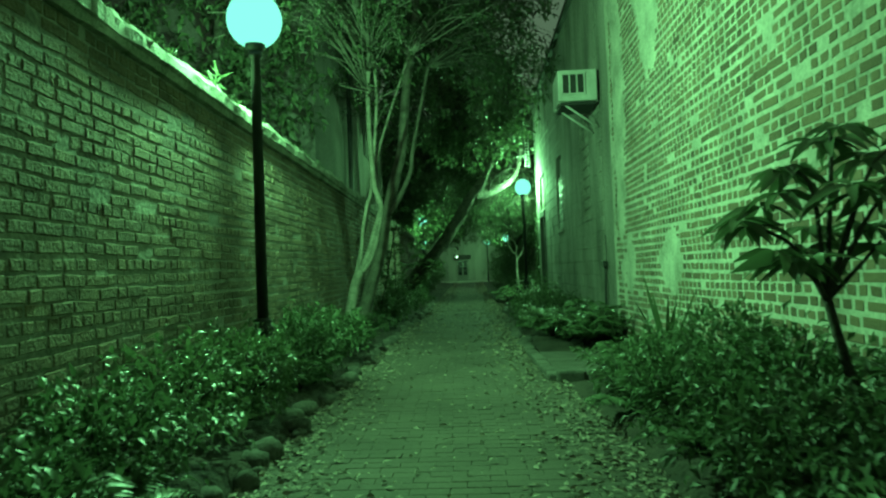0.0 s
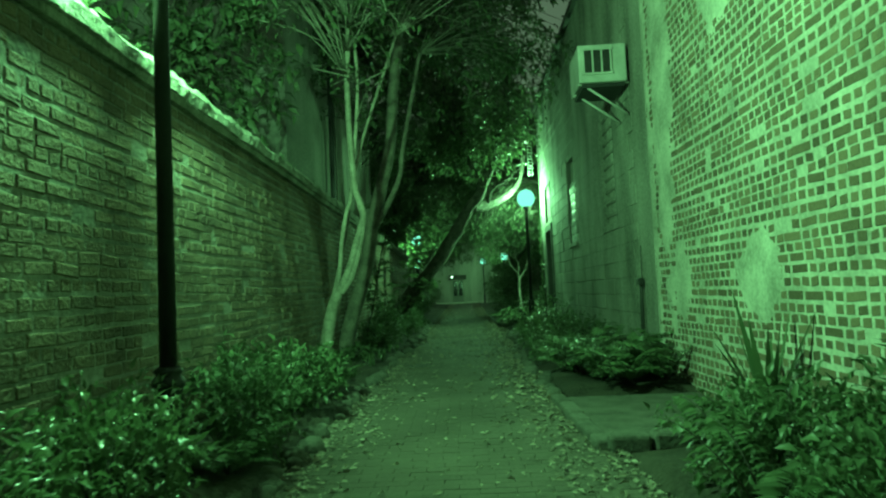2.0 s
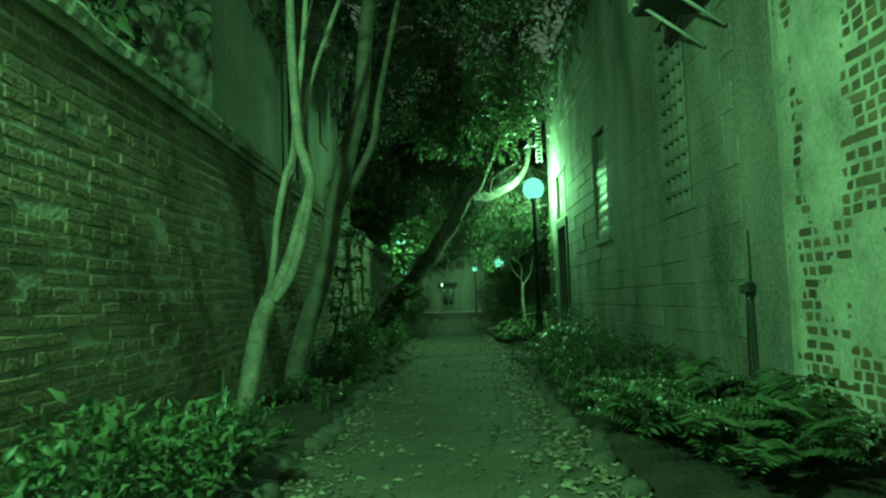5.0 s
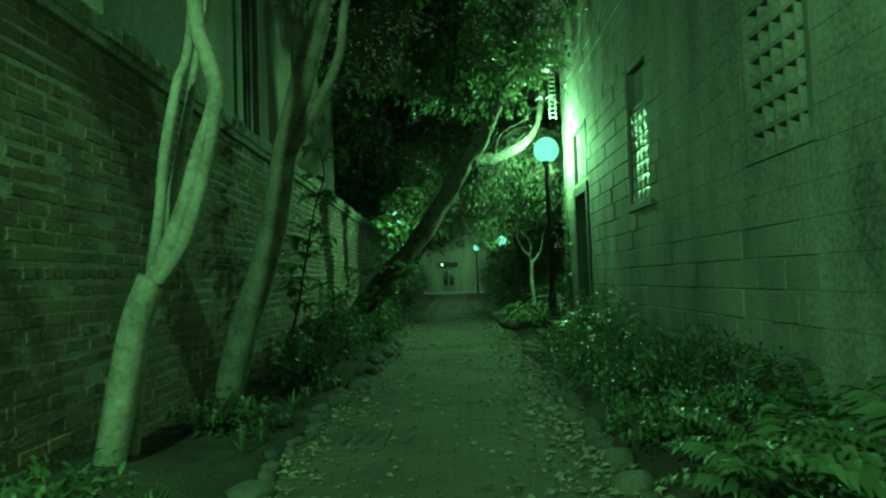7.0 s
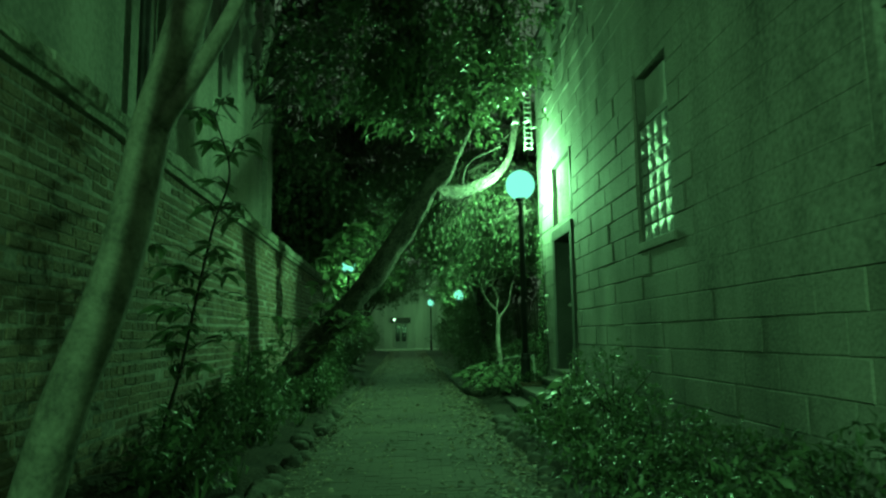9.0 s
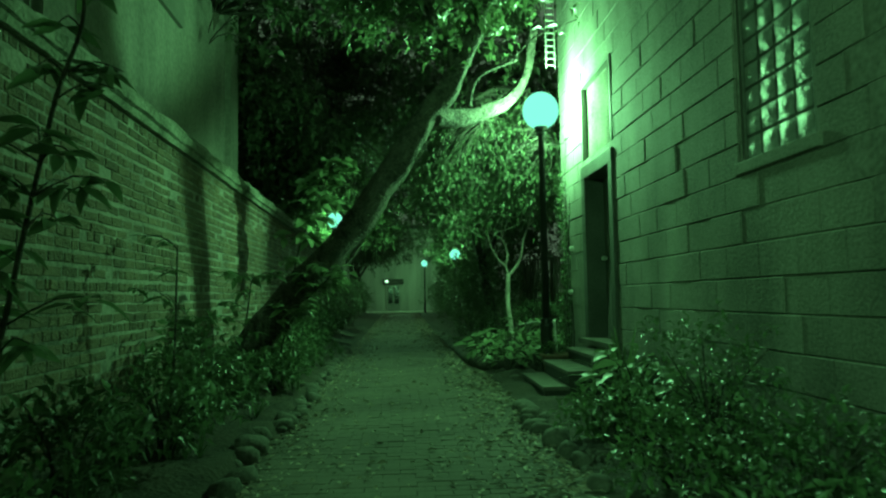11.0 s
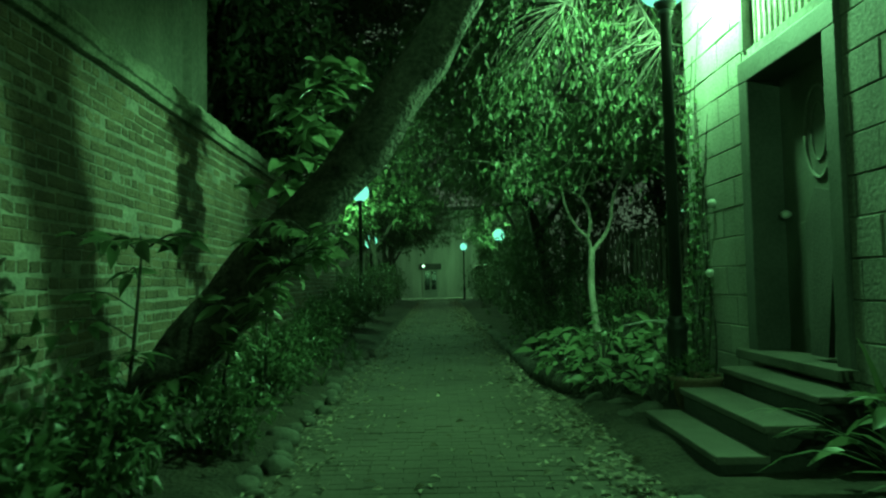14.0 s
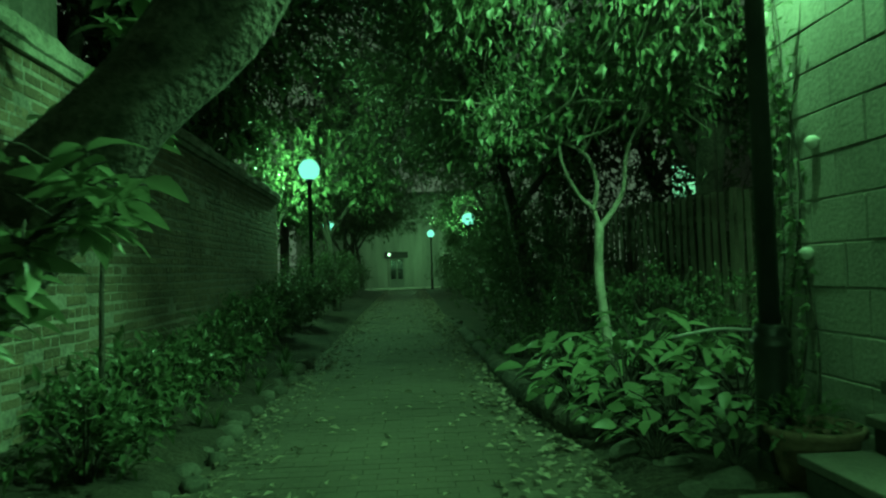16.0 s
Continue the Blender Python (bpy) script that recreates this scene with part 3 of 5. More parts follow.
# ---- edging stones ----
def stone_meshes():
    out = []
    for s in range(6):
        bm = bmesh.new()
        bmesh.ops.create_icosphere(bm, subdivisions=2, radius=1)
        for v in bm.verts:
            f = 1 + 0.30 * noise.noise(v.co * 1.3 + Vector((s * 7.1, 0, 0))) + 0.10 * noise.noise(v.co * 3.5 + Vector((0, s * 5.0, 0)))
            c = v.co * f
            v.co = Vector((max(-0.8, min(0.8, c.x)), max(-0.85, min(0.85, c.y)), max(-0.6, min(0.75, c.z))))
        me = bpy.data.meshes.new("stone")
        bm.to_mesh(me); bm.free()
        me.materials.append(M_STONE)
        me.polygons.foreach_set("use_smooth", np.ones(len(me.polygons), dtype=bool))
        out.append(me)
    return out


STONES = stone_meshes()


def edging(y0, y1, edge, side, size, gap, group):
    rng = rng_of(int(y0 * 10) + side)
    y = y0
    while y < y1:
        s = size * rng.uniform(0.5, 1.6)
        ob = new("edging_stone", STONES[rng.integers(6)])
        ob.matrix_basis = Matrix.LocRotScale((edge(y) + side * rng.uniform(-0.02, 0.16), y, s * 0.12), Euler((rng.normal() * 0.2, rng.normal() * 0.2, rng.uniform(0, 6.3))), (s, s * rng.uniform(0.7, 1.2), s * rng.uniform(0.7, 1.1)))
        tagged(ob, "rough rounded grey stone edging the flower bed", "stone", group)
        y += s * gap * rng.uniform(0.8, 1.2)


edging(1.0, 27, path_left, -1, 0.09, 2.6, "stones edging the bed by the garden wall")
edging(9.4, 19.0, path_right, 1, 0.09, 3.6, "stones edging the bed by the block wall")
edging(17.6, 19.3, lambda y: 0.58, 1, 0.085, 2.4, "stones heaped beside the plank steps")
edging(20.85, 21.6, lambda y: 0.95, 1, 0.11, 1.5, "stones heaped beside the plank steps")
edging(21.2, 22.2, lambda y: 0.80, 1, 0.1, 1.6, "stones heaped beside the plank steps")
edging(30.0, 34, path_right, 1, 0.085, 2.8, "stones edging the bed round the small tree")


def bed_edge():
    """Dark half-buried logs that hold the bed round the small tree."""
    t = thing("bed_edging", "dark half-buried log edging of the planted bed", "edging")
    pts = spline([(0.36, 30.0, 0.05), (0.42, 26.6, 0.05), (0.47, 23.9, 0.06), (0.52, 23.2, 0.07), (0.62, 22.6, 0.08), (0.84, 22.3, 0.07), (1.12, 22.2, 0.04)], 3)
    for i in range(len(pts) - 1):
        a, b = pts[i], pts[i + 1]
        part("log", tube_mesh([a, a.lerp(b, 0.5) + Vector((0.01, 0, 0.012)), b], 0.105, 0.098, M_DARKBARK, 9, 0.35, 3), t)


bed_edge()


# ---- plants ----
def place_z(x, y):
    if x < -0.5:
        f = np.clip((path_left(y) - x) / (path_left(y) - left_x(y) + 0.3), 0, 1)
        return float(bed_height(y, f, "left"))
    w = right_x(y) + (0.2 if y < 7 else 1.6) - path_right(y)
    return float(bed_height(y, np.clip((x - path_right(y)) / w, 0, 1), "right"))


def shrub(x, y, h, r, n, leaf, mat, seed, label, name="shrub", aspect=0.4, stems=7):
    rng = rng_of(seed)
    z = place_z(x, y)
    t = thing(name, label, "shrub", x, y, z)
    limbs, ends = [], []
    for k in range(stems):
        a, rr = rng.uniform(0, 6.28), rng.uniform(0.3, 0.85)
        e = np.array((math.cos(a) * r * rr, math.sin(a) * r * rr, h * rng.uniform(0.6, 1.0)))
        limbs.append(tube([(0.03 * math.cos(a), 0.03 * math.sin(a), -0.05), tuple(e * (0.4, 0.4, 0.55)), tuple(e)], 0.011, 0.004, 5, 0, 3))
        ends.append(e)
    part("branching", mesh_of("stems", *merge(limbs), M_DARKBARK, True), t, kind="stuff")
    n, leaf = int(n * 0.9), leaf * 1.02
    k = max(8, n // 9)
    sprig, d0 = blob(rng, k, (0, 0, h * 0.55), (r, r, h * 0.5), 0.45)
    sprig[:, 2] = np.maximum(sprig[:, 2], 0.05)
    base = np.repeat(sprig, 9, 0) + rng.normal(0, leaf * 0.55, (k * 9, 3))
    d = np.repeat(d0, 9, 0) * 0.7 + rng.normal(0, 0.75, (k * 9, 3)) + (0, 0, 0.35)
    L = leaf * rng.uniform(0.6, 1.25, k * 9)
    part("foliage", leaf_mesh([leaves(base, d, L, L * aspect, rng)], mat), t)
    return t


def blades(x, y, n, length, width, seed, label, name, mat, spread=0.6, arch=0.5):
    """Tuft of arching strap leaves."""
    rng = rng_of(seed)
    t = thing(name, label, "plant", x, y, place_z(x, y))
    vs, fs = [], []
    for k in range(n):
        a, L = rng.uniform(0, 6.28), length * rng.uniform(0.6, 1.1)
        out, up = rng.uniform(0.15, 1.0) * spread, rng.uniform(0.75, 1.0)
        side = np.array((-math.sin(a), math.cos(a), 0))
        row = []
        for s in np.linspace(0, 1, 7):
            c = np.array((math.cos(a) * out * s * L, math.sin(a) * out * s * L, up * L * s - arch * L * s ** 2.5 * out))
            w = width * (1 - s ** 2.2) * 0.5 + 0.001
            row += [c - side * w, c + side * w]
        o = len(vs)
        vs += row
        fs += [(o + 2 * i, o + 2 * i + 1, o + 2 * i + 3, o + 2 * i + 2) for i in range(6)]
    part("leaves", mesh_of("leaves", vs, np.array(fs), mat, True), t)


def fern(x, y, n, length, seed, label):
    rng = rng_of(seed)
    length *= 1.25
    t = thing("fern", label, "fern", x, y, place_z(x, y))
    chunks, limbs = [], []
    for k in range(n):
        a, L, up = rng.uniform(0, 6.28), length * rng.uniform(0.65, 1.1), rng.uniform(0.75, 1.35)
        pts = [np.array((math.cos(a) * s * L * 0.8, math.sin(a) * s * L * 0.8, L * (up * s - 0.62 * s * s))) for s in np.linspace(0, 1, 22)]
        limbs.append(tube([tuple(p) for p in pts[::3]], 0.005, 0.002, 4, 0, 0))
        side = np.array((-math.sin(a), math.cos(a), -0.1))
        for sg in (-1, 1):
            b = np.array(pts[2:]); f = np.linspace(0.1, 1, len(b))
            d = np.tile(side * sg, (len(b), 1)) + (b - np.array(pts[1:-1])) * 9 * 0.4
            Ls = 0.13 * length / 0.7 * np.sin(np.pi * np.clip(f * 0.85 + 0.12, 0, 1)) + 0.015
            chunks.append(leaves(b, d, Ls, Ls * 0.24 + 0.006, rng, 0.15, 0.1))
    part("branching", mesh_of("stalks", *merge(limbs), M_DARKBARK, True), t, kind="stuff")
    part("fronds", leaf_mesh(chunks, M_LEAF), t)


def broad_plant(x, y, h, r, n, leaf, seed, label, name="broad_leaved_plant", mat=None, aspect=0.55):
    """Large single leaves on long stalks."""
    rng = rng_of(seed)
    t = thing(name, label, "plant", x, y, place_z(x, y))
    base, d, limbs = [], [], []
    for k in range(n):
        a, q = rng.uniform(0, 6.28), rng.uniform(0.2, 1.0)
        e = np.array((math.cos(a) * r * q, math.sin(a) * r * q, h * rng.uniform(0.45, 1.0) * (1.15 - 0.5 * q)))
        limbs.append(tube([(0, 0, -0.03), tuple(e * (0.45, 0.45, 0.7)), tuple(e)], 0.008, 0.004, 5, 0, 3))
        base.append(e); d.append((math.cos(a), math.sin(a), rng.uniform(-0.5, 0.35)))
    L = leaf * rng.uniform(0.65, 1.2, n)
    part("branching", mesh_of("stalks", *merge(limbs), M_DARKBARK, True), t, kind="stuff")
    part("leaves", leaf_mesh([fine_leaves(np.array(base), np.array(d), L, L * aspect, rng, 0.4, 0.14)], mat or M_BIGLEAF), t)


def palmate_plant():
    """Sparse upright plant of drooping, many-fingered leaves."""
    t = thing("umbrella_plant", "tall dark plant with drooping fingered leaves", "plant", 1.62, 3.25, place_z(1.62, 3.25))
    rng = rng_of(71)
    part("stem", tube_mesh([(0.12, -0.1, -0.05), (0.02, 0, 0.45), (-0.04, 0.05, 0.8)], 0.028, 0.02, M_DARKBARK, 8, 0.1), t)
    tips = [(-0.33, 0.15, 1.15), (-0.15, 0.1, 1.42), (0.08, 0.2, 1.62), (0.24, -0.1, 1.3), (-0.28, -0.12, 0.98), (0.3, 0.2, 1.05), (0.0, -0.2, 1.25), (-0.05, 0.3, 1.05), (0.32, 0.05, 1.5)]
    base, d = [], []
    for e in tips:
        e = np.array(e)
        part("branch", tube_mesh([(-0.04, 0.05, 0.78), tuple(e * (0.5, 0.5, 0.9)), tuple(e)], 0.014, 0.006, M_DARKBARK, 6), t)
        for g in range(3):
            c = e + rng.normal(0, 0.07, 3)
            for a in np.linspace(0, 6.28, 9)[:-1] + rng.uniform(0, 1):
                base.append(c); d.append((math.cos(a), math.sin(a), -0.15 + rng.normal() * 0.15))
    L = 0.21 * rng.uniform(0.8, 1.2, len(base))
    part("leaves", leaf_mesh([fine_leaves(np.array(base), np.array(d), L, L * 0.27, rng, 0.45, 0.2)], M_LEAF), t)


palmate_plant()
GLOSSY = "dense glossy-leaved shrub growing in the raised bed"
LOW = "low leafy shrub spilling over the bed's edge"
rng = rng_of(20)
seed = 100
for x, y, h, r, n, leaf, mat, lab in [
    (-1.75, 3.1, 0.45, 0.5, 1500, 0.075, M_LEAF, GLOSSY), (-1.95, 4.2, 0.6, 0.5, 1700, 0.075, M_GLOSSLEAF, GLOSSY), (-1.78, 5.0, 0.62, 0.42, 1600, 0.07, M_GLOSSLEAF, GLOSSY),
    (-2.1, 5.6, 0.55, 0.35, 900, 0.07, M_GLOSSLEAF, GLOSSY), (-1.7, 6.7, 0.5, 0.35, 1000, 0.07, M_LEAF, LOW), (-1.95, 7.3, 0.62, 0.4, 1400, 0.075, M_LEAF, LOW),
    (-1.85, 8.3, 0.55, 0.42, 1400, 0.08, M_LEAF, LOW), (-1.95, 9.2, 0.4, 0.35, 900, 0.08, M_LEAF, LOW), (-1.65, 2.2, 0.35, 0.4, 1000, 0.07, M_LEAF, LOW),
    (-2.0, 10.4, 0.28, 0.3, 400, 0.07, M_LEAF, LOW), (-2.05, 12.4, 0.2, 0.25, 300, 0.08, M_LEAF, LOW), (-2.0, 14.6, 0.4, 0.35, 600, 0.09, M_LEAF, LOW),
    (-2.15, 15.6, 0.5, 0.35, 700, 0.09, M_DARKLEAF, LOW), (-2.1, 16.8, 0.55, 0.4, 700, 0.09, M_LEAF, LOW), (-2.2, 17.9, 0.7, 0.4, 800, 0.1, M_LEAF, LOW),
    (-2.2, 18.9, 0.55, 0.4, 700, 0.1, M_LEAF, LOW), (-2.0, 20.0, 0.45, 0.35, 600, 0.09, M_LEAF, LOW), (-2.15, 21.6, 0.4, 0.35, 600, 0.09, M_LEAF, LOW),
    (-2.35, 22.6, 0.5, 0.4, 800, 0.1, M_LEAF, LOW), (-2.4, 23.8, 0.45, 0.4, 800, 0.09, M_LEAF, LOW), (-2.5, 25.0, 0.55, 0.4, 800, 0.1, M_LEAF, LOW), (-2.55, 26.6, 0.6, 0.45, 900, 0.1, M_LEAF, LOW),
    (1.35, 2.6, 0.55, 0.45, 1300, 0.075, M_DARKLEAF, LOW), (1.5, 3.6, 0.62, 0.5, 1500, 0.08, M_LEAF, LOW), (1.25, 4.4, 0.4, 0.4, 1100, 0.08, M_LEAF, LOW), (1.65, 4.9, 0.62, 0.45, 1400, 0.075, M_LEAF, LOW),
    (1.2, 5.5, 0.3, 0.35, 800, 0.08, M_LEAF, LOW), (1.55, 5.9, 0.42, 0.4, 1300, 0.08, M_LEAF, LOW), (1.25, 3.2, 0.42, 0.4, 1100, 0.08, M_DARKLEAF, LOW), (1.4, 6.4, 0.3, 0.32, 900, 0.07, M_LEAF, LOW),
    (1.1, 11.6, 0.5, 0.45, 1100, 0.07, M_LEAF, LOW), (1.35, 12.6, 0.62, 0.5, 1400, 0.07, M_DARKLEAF, LOW), (0.95, 13.2, 0.45, 0.38, 900, 0.07, M_LEAF, LOW), (1.4, 13.9, 0.6, 0.5, 1300, 0.07, M_DARKLEAF, LOW),
    (0.95, 14.6, 0.5, 0.4, 1000, 0.075, M_LEAF, LOW), (1.35, 15.2, 0.75, 0.5, 1300, 0.06, M_LEAF, LOW), (0.95, 15.9, 0.5, 0.38, 900, 0.075, M_GLOSSLEAF, LOW), (1.4, 16.5, 0.95, 0.5, 1300, 0.06, M_LEAF, LOW),
    (0.95, 17.2, 0.5, 0.36, 700, 0.09, M_GLOSSLEAF, LOW), (1.6, 18.0, 0.45, 0.35, 500, 0.08, M_GLOSSLEAF, LOW), (0.8, 12.2, 0.3, 0.3, 600, 0.07, M_LEAF, LOW),
    (1.95, 24.9, 0.95, 0.55, 1600, 0.06, M_LEAF, "clipped low hedge behind the small tree"), (1.35, 25.3, 0.95, 0.5, 1400, 0.06, M_LEAF, "clipped low hedge behind the small tree"),
    (2.5, 24.2, 0.95, 0.5, 1300, 0.06, M_LEAF, "clipped low hedge behind the small tree"), (0.75, 26.2, 0.6, 0.5, 900, 0.08, M_DARKLEAF, LOW),
]:
    seed += 1
    if x > 0 and 11 < y < 19:
        h, n = h * 0.72, int(n * 0.8)
    shrub(x, y, h * rng.uniform(0.85, 1.15), r * rng.uniform(0.85, 1.1), n, leaf, mat, seed, lab)
for x, y, n, L in [(1.15, 9.7, 15, 0.75), (1.45, 10.0, 16, 0.85), (1.0, 10.5, 14, 0.7), (1.6, 10.7, 14, 0.7), (1.75, 9.5, 12, 0.7), (1.35, 9.3, 12, 0.6), (1.5, 2.0, 13, 0.7), (1.2, 6.0, 12, 0.5), (1.75, 12.0, 12, 0.6), (-1.6, 2.7, 13, 0.5), (-1.7, 6.2, 12, 0.45), (-1.75, 9.6, 10, 0.4), (1.0, 5.0, 13, 0.5), (1.15, 4.0, 12, 0.5), (1.2, 11.1, 12, 0.6)]:
    seed += 1
    fern(x, y, n, L, seed, "arching green fern at the foot of the wall")
blades(1.78, 6.95, 16, 1.05, 0.06, 301, "spiky sword-leaved plant against the brick wall", "yucca", M_LEAF, 0.55, 0.15)
blades(-1.95, 9.9, 10, 0.6, 0.03, 302, "small tuft of spiky upright leaves", "yucca", M_LEAF, 0.4, 0.1)
for k, (x, y, L) in enumerate([(1.5, 18.6, 0.8), (1.45, 18.1, 0.7), (1.62, 19.0, 0.95), (1.15, 17.6, 0.6)]):
    blades(x, y, 18, L, 0.045, 320 + k, "strappy-leaved plant beside the plank steps", "strap_leaved_plant", M_GLOSSLEAF, 0.9, 0.7)
for k in range(34):
    y = rng.uniform(9.8, 27)
    x = path_left(y) - rng.uniform(0.12, 0.5)
    blades(x, y, 14, rng.uniform(0.18, 0.34), 0.012, 340 + k, "grassy tuft at the edge of the bed", "grass_tuft", M_LEAF, 0.8, 0.6)
for k, (x, y, h, r, n, leaf) in enumerate([(1.05, 22.9, 0.55, 0.45, 40, 0.22), (1.35, 23.5, 0.7, 0.5, 46, 0.24), (0.8, 23.6, 0.5, 0.4, 34, 0.2), (1.7, 23.0, 0.5, 0.4, 32, 0.2), (1.0, 24.4, 0.6, 0.45, 36, 0.2),
                                        (1.3, 17.6, 0.5, 0.4, 44, 0.17), (1.5, 18.7, 0.5, 0.3, 30, 0.17), (1.62, 17.0, 0.5, 0.4, 40, 0.16), (0.75, 22.3, 0.3, 0.28, 26, 0.14), (0.85, 21.7, 0.3, 0.3, 28, 0.13), (1.1, 22.1, 0.4, 0.35, 30, 0.16), (0.65, 22.9, 0.35, 0.3, 26, 0.15), (1.6, 22.3, 0.45, 0.35, 28, 0.16), (1.9, 23.8, 0.6, 0.45, 34, 0.2), (1.15, 21.4, 0.28, 0.25, 24, 0.1)]):
    broad_plant(x, y, h, r, n, leaf, 400 + k, "broad-leaved plant in the stone-edged bed")


def pot():
    t = thing("flower_pot", "round clay pot with a low leafy plant", "flower pot", 1.38, 21.1, 0.03)
    part("pot", lathe([(0.13, 0), (0.165, 0.16), (0.19, 0.29), (0.215, 0.30), (0.218, 0.325), (0.205, 0.335), (0.19, 0.325), (0.175, 0.28)], M_TERRA, 28), t)
    part("soil", lathe([(0.18, 0.26), (0.18, 0.275)], M_SOIL, 20), t)
    g = rng_of(77)
    b, d = blob(g, 160, (-0.05, 0.02, 0.34), (0.19, 0.19, 0.11), 0.2)
    part("foliage", leaf_mesh([leaves(b, d + (0, 0, 0.4), 0.07 * g.uniform(0.7, 1.2, 160), 0.03, g)], M_LEAF), t)


pot()


# ---- trees ----
def crown(t, limbs, blobs, leaf, per, mat, seed, twig_mat, aspect=0.42, hang=0.2, name="crown"):
    """Clusters of leaves in uneven masses, each on a twig from the nearest limb."""
    g = rng_of(seed)
    pts = np.array([tuple(p) for limb in limbs for p in spline(limb, 4)])
    twigs, base, d = [], [], []
    for c, r, n in blobs:
        ends, _ = blob(g, n, c, r, 0.25)
        for e in ends:
            s = pts[np.argmin(((pts - e) ** 2).sum(1) + g.random(len(pts)) * 0.5)]
            m = (s + e) / 2 + g.normal(0, 0.12, 3) + (0, 0, 0.15 * np.linalg.norm(e - s))
            twigs.append(tube([tuple(s), tuple(m), tuple(e)], 0.012, 0.004, 4, 0, 3))
            way = e - m; way /= np.linalg.norm(way) + 1e-6
            f = g.random(per)[:, None]
            base.append(e - way * f * 0.45 + g.normal(0, 0.09, (per, 3)))
            d.append(way * 0.5 + g.normal(0, 0.7, (per, 3)) - (0, 0, hang))
    base, d = np.concatenate(base), np.concatenate(d)
    L = leaf * g.uniform(0.6, 1.25, len(base))
    part("branching", mesh_of("twigs", *merge(twigs), twig_mat, True), t, kind="stuff")
    part(name, leaf_mesh([leaves(base, d, L, L * aspect, g)], mat), t)


def tree(label, limbs, radii, mat, crowns=(), leaf=0.12, per=14, leaf_mat=None, seed=1, wobble=0.15, sides=12, hang=0.2, aspect=0.42):
    x, y, _ = limbs[0][0]
    t = thing("tree", label, "tree", 0, 0, 0)
    for k, (limb, (a, b)) in enumerate(zip(limbs, radii)):
        part("trunk" if k == 0 else "limb", tube_mesh(limb, a, b, mat, sides if a > 0.05 else 7, wobble, 7), t)
    if crowns:
        crown(t, limbs, crowns, leaf, per, leaf_mat or M_LEAF, seed, mat, aspect, hang)
    return t


# the two pale slender trees by the garden wall
T1 = [[(-2.34, 11.45, 0.00), (-2.32, 11.45, 0.12), (-2.17, 11.45, 0.87), (-2.06, 11.45, 1.20)],
      [(-2.05, 11.45, 1.17), (-1.91, 11.45, 1.45), (-1.79, 11.45, 1.82), (-1.68, 11.45, 2.16), (-1.72, 11.45, 2.41), (-1.79, 11.45, 2.74), (-1.84, 11.50, 4.20), (-1.69, 11.60, 5.60), (-1.30, 11.80, 7.00)],
      [(-2.08, 11.50, 1.24), (-2.03, 11.50, 1.55), (-2.00, 11.50, 1.87), (-1.92, 11.50, 2.28), (-1.83, 11.50, 2.66), (-1.73, 11.60, 4.60), (-2.30, 11.80, 6.40)],
      [(-2.01, 11.40, 1.17), (-1.86, 11.40, 1.38), (-1.77, 11.40, 1.65), (-1.70, 11.40, 1.93), (-1.67, 11.40, 2.11)],
      [(-2.31, 11.70, 0.00), (-2.31, 11.70, 0.10), (-2.25, 11.70, 0.68), (-2.20, 11.70, 1.04), (-2.00, 11.70, 1.90), (-1.75, 11.80, 3.20), (-1.20, 12.20, 5.00)]]
tree("slender smooth-barked tree with several pale stems", T1, [(0.09, 0.075), (0.062, 0.032), (0.036, 0.022), (0.042, 0.035), (0.04, 0.02)], M_BARK,
     [((-2.0, 10.6, 5.2), (1.6, 1.8, 1.3), 90), ((-0.9, 12.2, 6.4), (1.6, 2.0, 1.2), 90), ((-2.6, 8.6, 5.0), (1.2, 1.6, 0.9), 50)], 0.11, 16, M_DARKLEAF, 11)
T2 = [[(-2.55, 13.70, 0.00), (-2.50, 13.70, 0.00), (-2.28, 13.70, 0.83), (-2.05, 13.70, 1.51), (-1.88, 13.70, 2.35), (-1.70, 13.70, 3.00), (-1.54, 13.70, 3.65), (-1.39, 13.70, 5.00), (-1.00, 13.80, 7.20)],
      [(-1.83, 13.65, 2.29), (-1.58, 13.65, 2.70), (-1.38, 13.65, 3.14), (-1.31, 13.65, 3.62), (-0.95, 13.60, 5.20)]]
tree("smooth-barked tree leaning away from the garden wall", T2, [(0.14, 0.08), (0.055, 0.03)], M_GREYBARK,
     [((-1.0, 14.5, 6.4), (2.0, 2.0, 1.3), 110), ((0.6, 13.0, 7.0), (1.8, 2.4, 1.0), 110), ((0.45, 14.6, 5.7), (1.1, 1.2, 0.9), 90)], 0.12, 16, M_DARKLEAF, 12)
# the big tree that leans over the path
LEAN = [[(-2.95, 20.6, -0.1), (-2.5, 20.65, 0.45), (-1.95, 20.7, 1.1), (-1.24, 20.85, 1.95), (-0.72, 20.9, 2.65), (-0.28, 20.9, 3.4), (0.0, 20.9, 3.75), (0.25, 20.9, 4.3), (0.75, 20.9, 5.6), (1.0, 20.9, 7.2)],
        [(-0.2, 20.95, 3.4), (0.2, 21.2, 3.46), (0.6, 21.5, 3.66), (0.95, 21.7, 3.88), (1.25, 21.8, 4.3), (1.4, 21.8, 5.0)],
        [(0.25, 20.85, 3.52), (0.32, 20.85, 3.8), (0.5, 20.9, 3.98), (0.95, 21.2, 4.25)],
        [(0.1, 20.9, 4.0), (-0.3, 20.5, 4.8), (-0.7, 20.0, 5.9)]]
